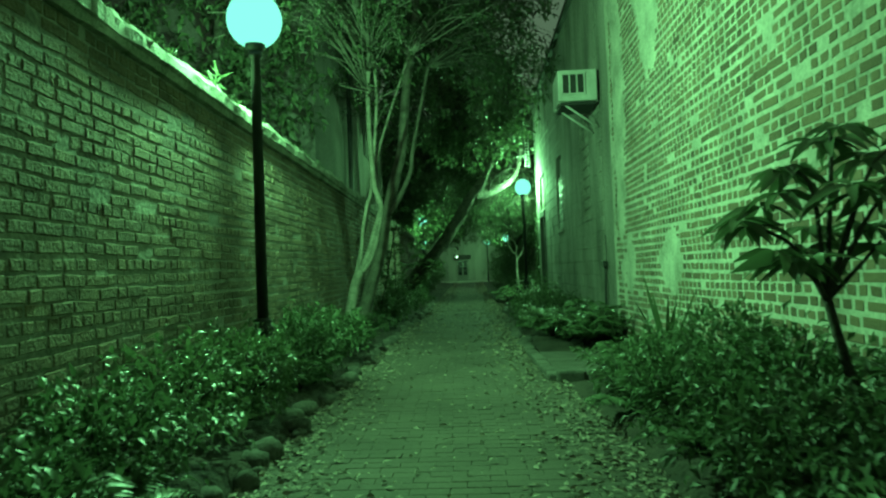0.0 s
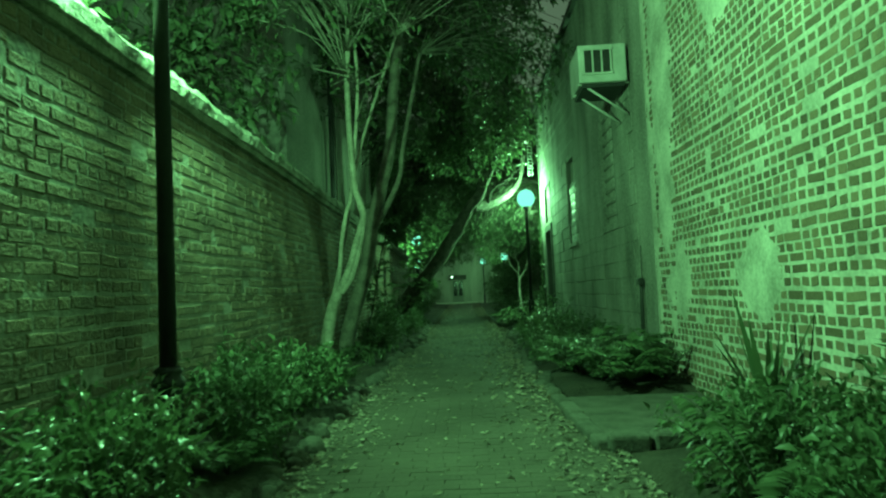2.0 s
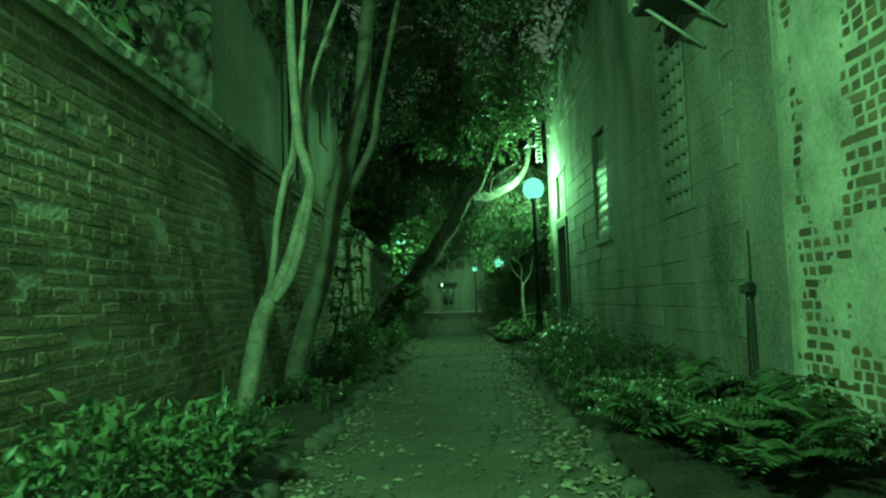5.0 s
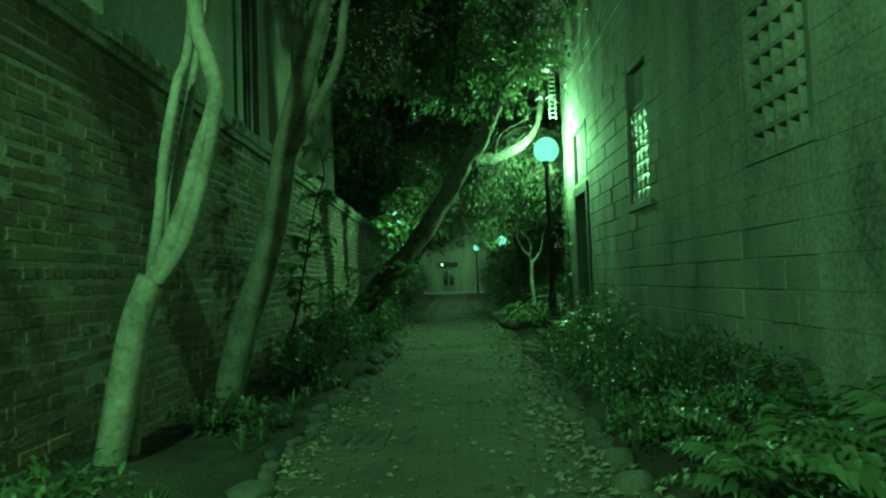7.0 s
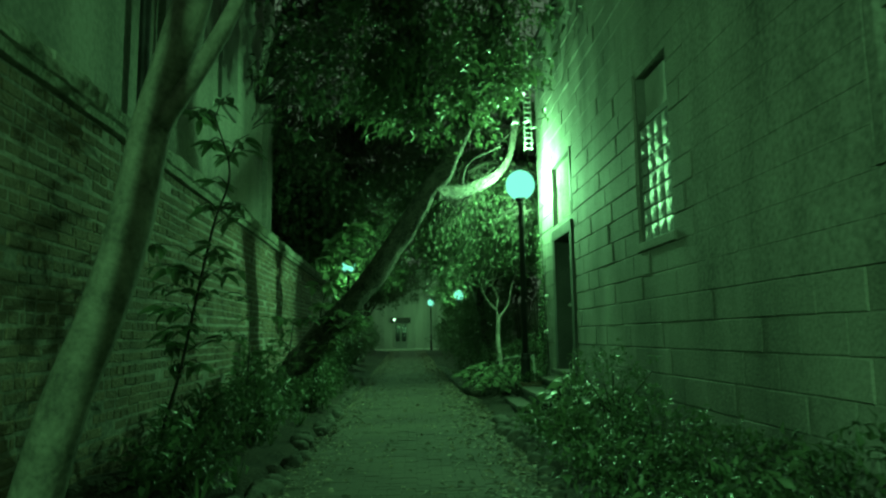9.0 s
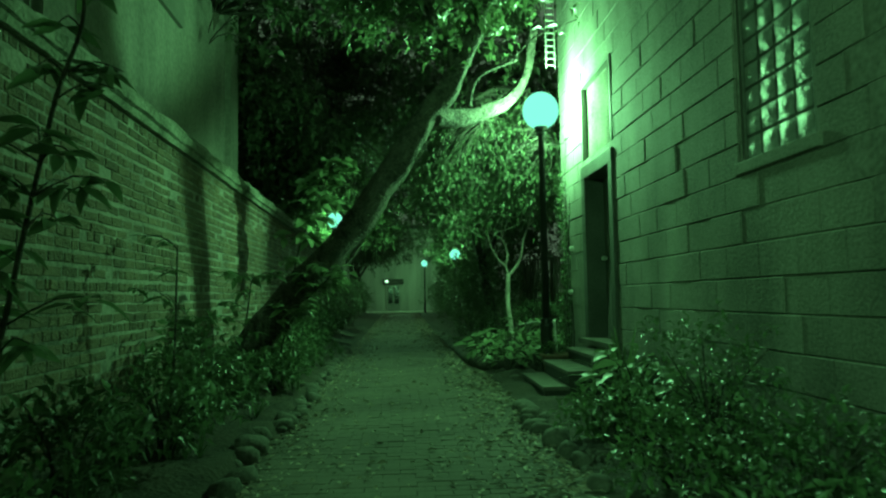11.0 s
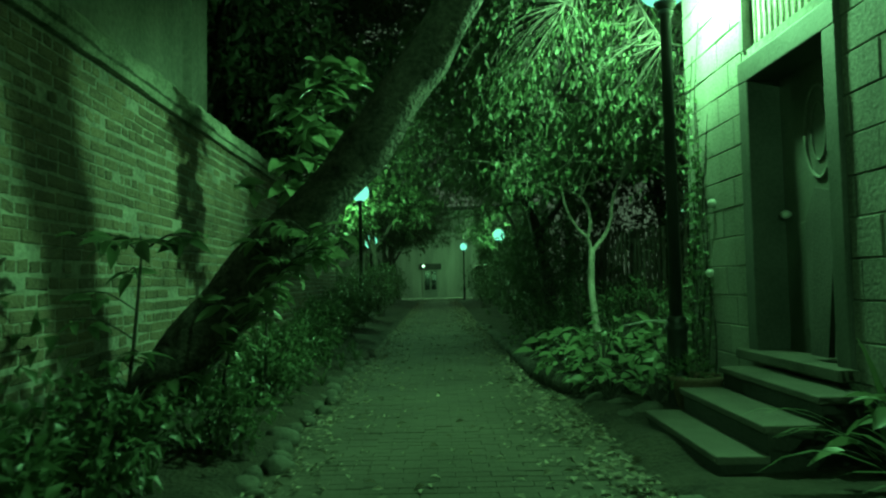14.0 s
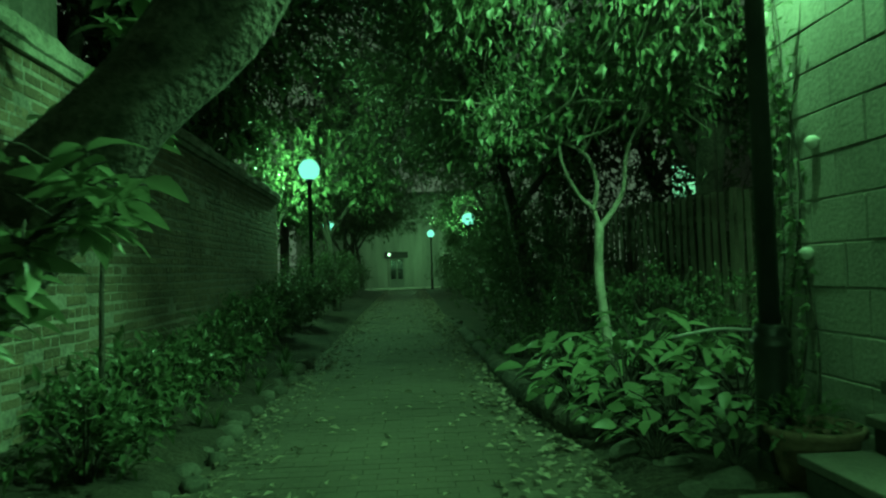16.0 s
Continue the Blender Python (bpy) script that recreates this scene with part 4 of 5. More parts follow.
LEAN = [[(-0.2 + (x + 0.2) * 0.965, y - (0.45 if k != 1 else 0.45 * max(0, 1 - i / 3)), 1.3 + (z - 1.3) * (0.965 if k != 1 else 1 - 0.035 * max(0, 1 - i / 3))) for i, (x, y, z) in enumerate(limb)] for k, limb in enumerate(LEAN)]
tree("large rough-barked tree leaning across the path", LEAN, [(0.205, 0.10), (0.125, 0.06), (0.04, 0.02), (0.07, 0.03)], M_ROUGHBARK,
     [((-0.1, 20.2, 4.9), (1.2, 1.2, 0.9), 130), ((0.9, 20.2, 5.3), (0.9, 1.2, 0.9), 90), ((0.2, 20.4, 6.5), (1.9, 1.6, 1.1), 150),
      ((-0.9, 19.6, 6.3), (1.2, 1.2, 0.9), 60), ((-0.95, 20.3, 4.85), (0.7, 0.9, 0.6), 70)], 0.17, 10, M_GLOSSLEAF, 13, 0.35, 18, 0.35)
# the small tree in the stone-edged bed and the drooping foliage over it
SMALL = [[(1.22, 23.9, 0.0), (1.2, 23.9, 0.5), (1.15, 23.9, 1.0), (1.17, 23.9, 1.5)],
         [(1.17, 23.9, 1.45), (1.12, 23.9, 1.62), (1.0, 23.9, 1.75), (0.85, 23.85, 2.05), (0.8, 23.8, 2.6)],
         [(1.12, 23.9, 1.6), (1.16, 23.9, 1.85), (1.05, 23.85, 2.1), (0.7, 23.8, 2.25), (0.3, 23.7, 2.3)],
         [(1.17, 23.9, 1.45), (1.38, 23.9, 1.75), (1.5, 24.0, 2.2), (1.9, 24.0, 2.9)]]
tree("small pale ornamental tree with forked branches", SMALL, [(0.046, 0.04), (0.024, 0.01), (0.024, 0.01), (0.028, 0.012)], M_BARK,
     [((0.9, 23.6, 2.75), (0.9, 0.7, 0.5), 70), ((0.25, 23.4, 2.3), (0.5, 0.5, 0.35), 26), ((1.6, 23.6, 2.9), (0.7, 0.7, 0.6), 60)], 0.09, 20, M_LEAF, 14, 0.1, 8, 0.7)
DROOP = [[(4.2, 25.6, 0.0), (3.9, 25.4, 2.6), (2.7, 24.4, 4.1), (1.2, 23.2, 4.5), (0.5, 22.8, 4.2)], [(1.6, 23.4, 4.4), (1.0, 22.4, 4.2), (0.6, 22.0, 3.7)], [(1.5, 23.4, 4.4), (1.4, 22.6, 4.0), (1.5, 22.0, 3.3)]]
tree("tree with long drooping twigs over the small tree", DROOP, [(0.09, 0.03), (0.025, 0.01), (0.02, 0.008)], M_DARKBARK,
     [((0.7, 22.9, 3.3), (0.8, 0.7, 0.7), 70), ((1.4, 22.9, 3.0), (0.6, 0.5, 0.8), 45), ((0.4, 23.6, 3.9), (1.2, 1.0, 0.6), 80), ((1.6, 24.4, 4.2), (1.4, 1.2, 0.8), 80),
      ((-0.2, 22.5, 2.85), (0.35, 0.4, 0.55), 34), ((0.15, 22.5, 3.4), (0.5, 0.5, 0.5), 36)], 0.085, 24, M_DARKLEAF, 15, 0.1, 9, 0.9, 0.36)


def sapling(pts, tips, leaf, seed, label, mat):
    t = thing("sapling", label, "sapling")
    part("stem", tube_mesh(pts, 0.016, 0.007, M_DARKBARK, 6), t)
    g = rng_of(seed)
    line = spline(pts, 4)
    base, d, limbs = [], [], []
    for k in range(tips):
        s = np.array(tuple(line[g.integers(len(line) // 3, len(line))]))
        a = g.uniform(0, 6.28)
        e = s + np.array((math.cos(a) * 0.32, math.sin(a) * 0.32, 0.1)) * g.uniform(0.4, 1.2)
        limbs.append(tube([tuple(s), tuple((s + e) / 2 + (0, 0, 0.05)), tuple(e)], 0.005, 0.003, 4, 0, 2))
        for q in range(6):
            b = g.uniform(0, 6.28)
            base.append(s + (e - s) * g.uniform(0.5, 1)); d.append((math.cos(b), math.sin(b), g.uniform(-0.5, 0.3)))
    L = leaf * g.uniform(0.7, 1.2, len(base))
    part("branching", mesh_of("twigs", *merge(limbs), M_DARKBARK, True), t, kind="stuff")
    part("foliage", leaf_mesh([fine_leaves(np.array(base), np.array(d), L, L * (0.5 if leaf > 0.19 else 0.36), g, 0.4, 0.15)], mat), t)


sapling([(-2.30, 15.0, 0.05), (-2.25, 15.00, 0.47), (-2.14, 15.00, 0.90), (-2.04, 15.00, 1.41), (-1.93, 15.00, 1.95), (-1.82, 15.00, 2.35), (-1.94, 15.00, 2.78)], 34, 0.17, 501, "thin dark sapling with long pointed leaves", M_LEAF)
sapling([(-1.95, 20.1, 0.1), (-1.95, 20.05, 0.6), (-1.72, 20.0, 1.05), (-1.36, 20.0, 1.4)], 30, 0.17, 502, "broad-leaved sapling against the leaning trunk", M_BIGLEAF)
sapling([(-2.2, 21.9, 0.2), (-2.1, 21.8, 1.6), (-1.7, 21.6, 2.6), (-1.5, 21.5, 3.1)], 30, 0.24, 503, "broad-leaved sapling behind the leaning trunk", M_BIGLEAF)
sapling([(-2.3, 19.3, 0.1), (-2.2, 19.3, 0.7), (-2.1, 19.2, 1.3)], 16, 0.16, 504, "thin leafy sapling before the brick wall", M_LEAF)
sapling([(-2.3, 17.4, 0.1), (-2.25, 17.4, 0.7), (-2.2, 17.3, 1.5)], 10, 0.12, 505, "thin leafy sapling before the brick wall", M_LEAF)

# trees farther along the path and behind the walls
far = [(-3.9, 26.5, 0.14, 5.5, 1.8, M_DARKLEAF), (-4.8, 31.0, 0.12, 5.6, 1.7, M_LEAF), (-4.3, 35.4, 0.12, 4.9, 1.4, M_GLOSSLEAF), (-2.7, 37.2, 0.12, 5.6, 1.6, M_GLOSSLEAF), (1.7, 30.5, 0.16, 5.4, 2.2, M_DARKLEAF),
       (1.9, 36, 0.16, 6.8, 2.2, M_DARKLEAF), (-5.2, 40, 0.14, 4.5, 2.0, M_LEAF), (2.2, 46.5, 0.14, 4.8, 2.0, M_LEAF), (-3.8, 50, 0.14, 5.2, 2.0, M_DARKLEAF), (2.7, 60.5, 0.13, 4.4, 1.5, M_LEAF), (-4.4, 24.8, 0.15, 7.0, 2.2, M_DARKLEAF),
       (3.6, 27.5, 0.15, 5.6, 1.9, M_DARKLEAF), (1.9, 40, 0.15, 7.0, 2.4, M_DARKLEAF), (-4.3, 10.4, 0.15, 6.4, 1.8, M_DARKLEAF), (-3.9, 60.5, 0.15, 6.6, 2.6, M_DARKLEAF), (2.9, 63.8, 0.1, 7.6, 2.6, M_DARKLEAF), (-4.6, 27.6, 0.15, 5.6, 2.0, M_DARKLEAF)]
over = {17: 1.0, 18: 2.6, 19: -2.0, 20: 2.2, 21: -2.2, 22: 0.8, 23: 2.6, 24: 1.0, 26: 3.6, 27: 3.4}  # crowns that reach out over the path
far += [(-4.2, 58.5, 0.15, 6.4, 3.0, M_DARKLEAF), (-3.9, 29.0, 0.17, 7.6, 2.8, M_DARKLEAF), (2.6, 34.0, 0.17, 7.8, 2.8, M_DARKLEAF), (-4.2, 46.0, 0.17, 7.6, 2.8, M_DARKLEAF), (3.5, 27.2, 0.17, 8.2, 2.6, M_DARKLEAF), (-4.9, 25.6, 0.18, 6.6, 2.2, M_DARKLEAF), (-4.6, 39.5, 0.17, 8.2, 3.2, M_DARKLEAF), (-4.3, 27.8, 0.18, 10.0, 2.8, M_DARKLEAF),
        # three trees added to cover sky glow above the fence and the alley
        (4.5, 31.5, 0.15, 6.6, 2.5, M_DARKLEAF), (-4.2, 16.2, 0.17, 9.6, 2.6, M_DARKLEAF), (-4.0, 22.3, 0.17, 9.4, 2.4, M_DARKLEAF)]
for k, (x, y, r, h, w, lm) in enumerate(far):
    g = rng_of(600 + k)
    a, b = g.normal(0, 0.35, 2)
    cx = x + over.get(k, 0)
    limbs = [[(x, y, -0.1), (x + a * 0.4, y + b * 0.3, h * 0.3), (x + a, y + b, h * 0.6), (x + a * 1.6, y + b, h)],
             [(x + a * 0.5, y + b * 0.4, h * 0.35), (x - 0.7, y - 0.3, h * 0.6), (x - 1.3, y - 0.4, h * 0.85)],
             [(x + a * 0.5, y + b * 0.4, h * 0.4), (x + 0.7, y + 0.4, h * 0.65), (x + 1.2, y + 0.5, h * 0.9)]]
    tree("leafy garden tree beside the path", limbs, [(r, r * 0.4), (r * 0.5, r * 0.2), (r * 0.5, r * 0.2)], M_DARKBARK,
         [((cx, y, h * 0.8), (w, w, h * 0.26), int(48 * w * w) if cx != x else 150), ((cx - w * 0.6, y - 0.5, h * 0.65), (w * 0.6, w * 0.6, h * 0.16), 60), ((cx + w * 0.6, y + 0.5, h * 0.65), (w * 0.6, w * 0.6, h * 0.16), 60)],
         0.19, 12, lm, 700 + k, 0.15, 9)
# the last five shrubs are added to close gaps of sky
for k, (x, y, h, r) in enumerate([(1.35, 29, 1.9, 0.7), (1.45, 31, 2.2, 0.9), (1.30, 33, 2.1, 0.9), (1.35, 35.5, 2.0, 0.9), (1.30, 38, 2.0, 0.9), (1.35, 41, 2.0, 1.0), (1.35, 44.5, 2.0, 1.0), (1.35, 49, 2.0, 1.0), (1.2, 54, 2.0, 1.1), (1.6, 58, 1.8, 1.0),
                                   (-2.7, 29, 0.75, 0.5), (-2.85, 31.5, 1.0, 0.6), (-3.0, 34, 1.4, 0.8), (-3.1, 37, 1.5, 0.9), (-3.3, 41, 1.6, 1.0), (-3.5, 45, 1.7, 1.0), (-3.7, 50, 1.7, 1.1), (-4.2, 55, 1.6, 1.1), (2.4, 29, 2.6, 0.9), (3.2, 32.3, 3.8, 1.5), (4.9, 30.3, 4.0, 1.5), (6.3, 28.0, 4.0, 1.6), (-4.5, 29.8, 2.6, 1.2), (-4.6, 32.6, 2.4, 1.2)]):
    shrub(x, y, h, r, 1500, 0.11, M_DARKLEAF, 800 + k, "dark overgrown shrub lining the far path", stems=9)
# bushes added to keep the area above the fence dark, covering the sky
for k, (x, y, h, r) in enumerate([(2.3, 32.4, 3.6, 1.2), (3.7, 31.6, 4.2, 1.5), (5.3, 31.0, 2.4, 1.4), (6.6, 27.4, 4.4, 1.5)]):
    shrub(x, y, h, r, 2600, 0.2, M_DARKLEAF, 850 + k, "tall dark bush added behind the wooden fence to cover the sky", stems=9)


# ---- creepers, tufts on the coping and fallen leaves ----
def creeper():
    t = thing("creeper", "sparse leafy creeper climbing the block wall's corner", "creeper")
    g = rng_of(91)
    base, d, limbs = [], [], []
    for k in range(7):
        u, top = g.uniform(21.75, 22.2), g.uniform(1.6, 3.6)
        pts = [on_right(np.float64(u + 0.1 * math.sin(z * 3 + k)), np.float64(z), 0.015).tolist() for z in np.linspace(0.1, top, 9)]
        limbs.append(tube(pts, 0.008, 0.003, 4, 0, 2))
        for q in range(60):
            z = g.uniform(0.4, top)
            base.append(on_right(np.float64(u + 0.1 * math.sin(z * 3 + k) + g.normal() * 0.05), np.float64(z), 0.02 + g.random() * 0.05)); d.append(g.normal(0, 1, 3) + (-0.5, 0, -0.4))
    L = 0.07 * g.uniform(0.6, 1.2, len(base))
    part("branching", mesh_of("stems", *merge(limbs), M_DARKBARK, True), t, kind="stuff")
    part("foliage", leaf_mesh([leaves(np.array(base), np.array(d), L, L * 0.5, g)], M_LEAF), t)
    w = thing("wall_weed", "pale weeds sprouting along the coping's top", "weed", kind="stuff")
    base, d, L = [], [], []
    for k in range(150):
        u = g.uniform(2.5, 12)
        c = on_left(np.float64(u), np.float64(2.74), g.uniform(-0.2, 0.06))
        big = 0.22 if k in (5, 40, 77) else 0.06
        for q in range(14):
            base.append(c + g.normal(0, 0.02, 3)); d.append(g.normal(0, 0.7, 3) + (0, 0, 0.7)); L.append(big * g.uniform(0.5, 1.1))
    L = np.array(L)
    part("leaves", leaf_mesh([leaves(np.array(base), np.array(d), L, L * 0.16, g)], M_LEAF), w)


def litter():
    g = rng_of(92)
    n = 16000
    y = 0.5 + 61 * g.random(n) ** 1.7
    e = g.random(n)
    side = g.random(n)
    l, r = path_left(y), path_right(y)
    x = np.where(side < 0.36, l + np.abs(g.normal(0, 0.25, n)) - 0.05, np.where(side < 0.86, r - np.abs(g.normal(0, 0.30, n)) + 0.1, l + (r - l) * e))
    base = np.stack([x, y, np.full(n, 0.006) + g.random(n) * 0.012], 1)
    a = g.uniform(0, 6.28, n)
    d = np.stack([np.cos(a), np.sin(a), g.normal(0.05, 0.12, n)], 1)
    L = g.uniform(0.03, 0.07, n) * np.where((side >= 0.36) & (y > 9), 1.35, 1.0)
    v, f = leaves(base, d, L, L * 0.5, g, 0.02, 0.2)
    v[:, 2] = np.maximum(v[:, 2], 0.005)
    t = thing("fallen_leaves", "dry fallen leaves scattered over the brick path", "leaf litter", kind="stuff")
    part("leaves", mesh_of("leaves", v, f, M_LITTER), t)



def wall_lamp():
    p = on_right(np.float64(21.4), np.float64(5.3), 0.0)
    t = thing("wall_lamp", "small bright lamp on a bracket high on the block wall", "wall lamp", p[0], p[1], p[2])
    part("bracket", tube_mesh([(0.0, 0, 0.02), (-0.2, 0, 0.07), (-0.38, 0, 0.03)], 0.016, 0.013, M_IRON, 8), t)
    part("hood", lathe([(0.085, -0.03), (0.07, 0.02), (0.02, 0.05)], M_IRON, 16), t, "", pose(-0.38, 0, 0))
    part("bulb", lathe([(0.01, -0.1), (0.045, -0.08), (0.055, -0.05), (0.04, -0.02)], M_BULB, 14), t, "glowing bulb", pose(-0.38, 0, 0))
    c = thing("hanging_ladder", "narrow pale metal ladder strip below the wall lamp", "ladder", p[0] - 0.3, p[1], 0)
    for dx in (-0.06, 0.06):
        part("rail", tube_mesh([(dx, 0, 4.25), (dx, 0, 5.3)], 0.008, 0.008, M_METAL, 6, steps=0), c)
    for k in range(11):
        part("rung", tube_mesh([(-0.06, 0, 4.29 + 0.09 * k), (0.06, 0, 4.29 + 0.09 * k)], 0.011, 0.011, M_METAL, 6, steps=0), c)
    part("hook", tube_mesh([(-0.06, 0, 5.29), (0.1, 0, 5.32), (0.3, 0, 5.3)], 0.01, 0.01, M_IRON, 6), c)


def back_house():
    t = thing("house", "dark house behind the fence with a lit window", "house", 7.0, 34.3, 0)
    part("wall", box(5.5, 0.3, 5.5, M_STUCCO, 0, centre=(1.6, 0.2, 2.7)), t)
    w = part("window", box(0.8, 0.1, 0.95, M_FRAME, 0.01, centre=(-0.95, 0.0, 3.1)), t)
    for i in range(2):
        for j in range(2):
            part("pane", box(0.30, 0.04, 0.34, M_WINDOWLIGHT, 0.004, centre=(-1.13 + 0.36 * i, -0.05, 2.9 + 0.4 * j)), w, "glowing window pane")


creeper(); litter(); wall_lamp(); back_house()


# ---- fence and the house at the far end ----
def fence():
    t = thing("fence", "weathered wooden picket fence beside the garden", "fence")
    a, b = Vector((2.1, 30.5, 0)), Vector((4.3, 24.6, 0))
    n = 46
    me = box(0.085, 0.02, 1.9, M_WOOD, 0.004)
    ang = math.degrees(math.atan2(b.y - a.y, b.x - a.x))
    for k in range(n):
        p = a.lerp(b, k / (n - 1))
        part("picket", me, t, "", pose(p.x, p.y, 1.08 + 0.012 * math.sin(k * 2.3), 0, 0.8 * math.sin(k * 1.7), ang))
    L = (b - a).length
    for z in (0.5, 1.7):
        m = a.lerp(b, 0.5)
        part("rail", box(L, 0.04, 0.09, M_WOOD, 0.005), t, "", pose(m.x + 0.03, m.y + 0.015, z, 0, 0, ang))
    for k in range(4):
        p = a.lerp(b, k / 3)
        part("post", box(0.1, 0.1, 2.1, M_WOOD, 0.01), t, "", pose(p.x + 0.08, p.y + 0.05, 1.02, 0, 0, ang))


def far_house():
    h = thing("house", "pale house with a panelled door at the path's end", "house", -1.6, 70, 0)
    part("wall", box(16, 0.4, 7, M_HOUSE, 0, centre=(0, 0.2, 3.4)), h)
    part("roof", box(17, 3, 0.3, M_DARKWOOD, 0.02, centre=(0, 1.2, 7.05)), h)
    d = part("door", box(1.0, 0.08, 2.2, M_FRAME, 0.01, centre=(-0.5, -0.03, 1.15)), h)
    part("pane", box(0.36, 0.04, 1.4, M_PANE, 0.005, centre=(-0.75, -0.08, 1.4)), d)
    part("pane", box(0.36, 0.04, 1.4, M_PANE, 0.005, centre=(-0.25, -0.08, 1.4)), d)
    part("door_frame", box(0.12, 0.14, 2.4, M_HOUSE, 0.01, centre=(-1.07, -0.06, 1.2)), h)
    part("door_frame", box(0.12, 0.14, 2.4, M_HOUSE, 0.01, centre=(0.07, -0.06, 1.2)), h)
    part("lintel", box(1.7, 0.25, 0.45, M_DARKWOOD, 0.01, centre=(-0.5, -0.09, 2.5)), h)
    part("bulb", lathe([(0.02, 2.42), (0.1, 2.5), (0.1, 2.58), (0.03, 2.66)], M_BULB, 12), h, "small glowing entrance light", pose(-1.05, -0.3, 0))
    for x in (3.4, -4.5):
        w = part("window", box(1.0, 0.1, 1.5, M_PLASTER, 0.01, centre=(x, -0.03, 1.8)), h)
        part("pane", box(0.8, 0.06, 1.3, M_PANE, 0.01, centre=(x, -0.07, 1.8)), w)
    setting("kerb", box(5.2, 0.35, 0.16, M_PLASTER, 0.03, centre=(-1.6, 65.2, 0.06)), "pale stone kerb across the path's end", "kerb")
    setting("pavement", box(14, 4.4, 0.06, M_PAVER, 0.01, centre=(-1.6, 67.7, 0.0)), "paved strip before the far house", "pavement")


fence(); far_house()


# ---- bricks, blocks and pavers ----
def chamfered(on, u, z, L, H, w, back, tilt, c=0.009):
    """Chamfered pieces on a wall: lower-left u and z, length, height, face depth, back depth."""
    a = np.array([(0, 0), (1, 0), (1, 1), (0, 1)], float)
    vs = []
    for ins, dep in ((0, None), (0, c), (c, 0)):
        uu = u[:, None] + a[None, :, 0] * L[:, None] + np.array([ins, -ins, -ins, ins])
        zz = z[:, None] + a[None, :, 1] * H[:, None] + np.array([ins, ins, -ins, -ins]) + (a[None, :, 0] - 0.5) * tilt[:, None]
        ww = np.broadcast_to(back if dep is None else (w - dep)[:, None], uu.shape)
        vs.append(on(uu, zz, ww))
    v = np.stack(vs, 1).reshape(-1, 3)
    q = []
    for r in (0, 4):
        q += [(r + i, r + (i + 1) % 4, r + 4 + (i + 1) % 4, r + 4 + i) for i in range(4)]
    q.append((8, 9, 10, 11))
    f = (np.arange(len(u))[:, None, None] * 12 + np.array(q)[None]).reshape(-1, 4)
    return v, f


def courses(g, u0, u1, z0, z1, pitch, stretcher, joint, header_rows, jitter, mixed):
    u, z, L = [], [], []
    row, zz = 0, z0
    while zz < z1:
        unit = stretcher * 0.5 if header_rows and row % header_rows == header_rows - 1 else stretcher
        p = u0 - (row % 2) * unit * 0.5
        while p < u1:
            if mixed:  # patched wall: header courses with odd stretchers, stretcher courses with odd headers
                short = g.random() < ((0.97 if row % 3 else 0.75) if 5.6 < p < 9.9 else (0.95 if row % 2 else 0.4))
                l = stretcher * (0.5 if short else 1.0) * g.uniform(0.9, 1.08)
            else:
                l = unit * g.uniform(0.88, 1.08) if g.random() > 0.12 else unit * 0.5
            a, b = max(p, u0), min(p + l - joint * (1.6 if mixed else 1), u1)
            if b - a > 0.04:
                u.append(a); z.append(zz + 0.012 * math.sin(p * 0.9 + row) * jitter); L.append(b - a)
            p += l
        zz += pitch; row += 1
    return np.array(u), np.array(z), np.array(L)


def brick_wall(wall, on, u0, u1, z1, pitch, stretcher, joint, proud, stretch, mat, piece_mat, seed, header_rows, out, jitter, rough, mixed=False):
    g = rng_of(seed)
    u, z, L = courses(g, u0, u1, 0.0, z1, pitch, stretcher, joint, header_rows, jitter, mixed)
    n = len(u)
    H = (pitch - joint) * g.uniform(0.9, 1.04, n)
    w = proud + g.normal(0, rough, n)
    w[g.random(n) < 0.05] -= 0.008
    tilt = g.normal(0, 0.006 * jitter, n)
    a0, a1, b0, b1 = stretch
    single = (u > a0) & (u + L < a1) & (z > b0) & (z < b1) & (L > stretcher * 0.8)
    single &= np.cumsum(single) <= 300
    rest = ~single
    v, f = chamfered(on, u[rest], z[rest], L[rest], H[rest], w[rest], -0.05, tilt[rest], 0.004 if mixed else 0.008)
    part("bricks", mesh_of("bricks", v, f, mat), wall, "", None, "stuff")
    shared = []
    for k in range(5):
        ident = lambda uu, zz, ww: np.stack([uu, -ww, zz], -1)
        v, f = chamfered(ident, np.array([0.0]), np.array([0.0]), np.array([stretcher - joint]) * (0.93 + 0.03 * k), np.array([(pitch - joint) * (0.9 + 0.03 * k)]), np.array([0.0]), -0.05, np.array([0.004 * (k - 2) * jitter]), 0.004 if mixed else 0.008)
        shared.append(mesh_of("brick", v, f, piece_mat))
    ang = math.degrees(math.atan2(1, -0.035)) if out > 0 else math.degrees(math.atan2(1, -0.016)) 
    for i in np.nonzero(single)[0]:
        p = on(u[i], z[i], w[i])
        m = pose(p[0], p[1], p[2], 0, 0, ang) if out > 0 else pose(p[0], p[1], p[2], 0, 0, ang) @ Matrix.Diagonal((1, -1, 1, 1))
        part("brick", shared[g.integers(5)], wall, "", m)


brick_wall(WALL_W, on_left, -2, 31.48, 2.53, 0.080, 0.225, 0.011, 0.005, (6.2, 12.6, 1.55, 2.5), M_OLDBRICK, M_OLDBRICK_PIECE, 31, 4, 1, 1.0, 0.002)
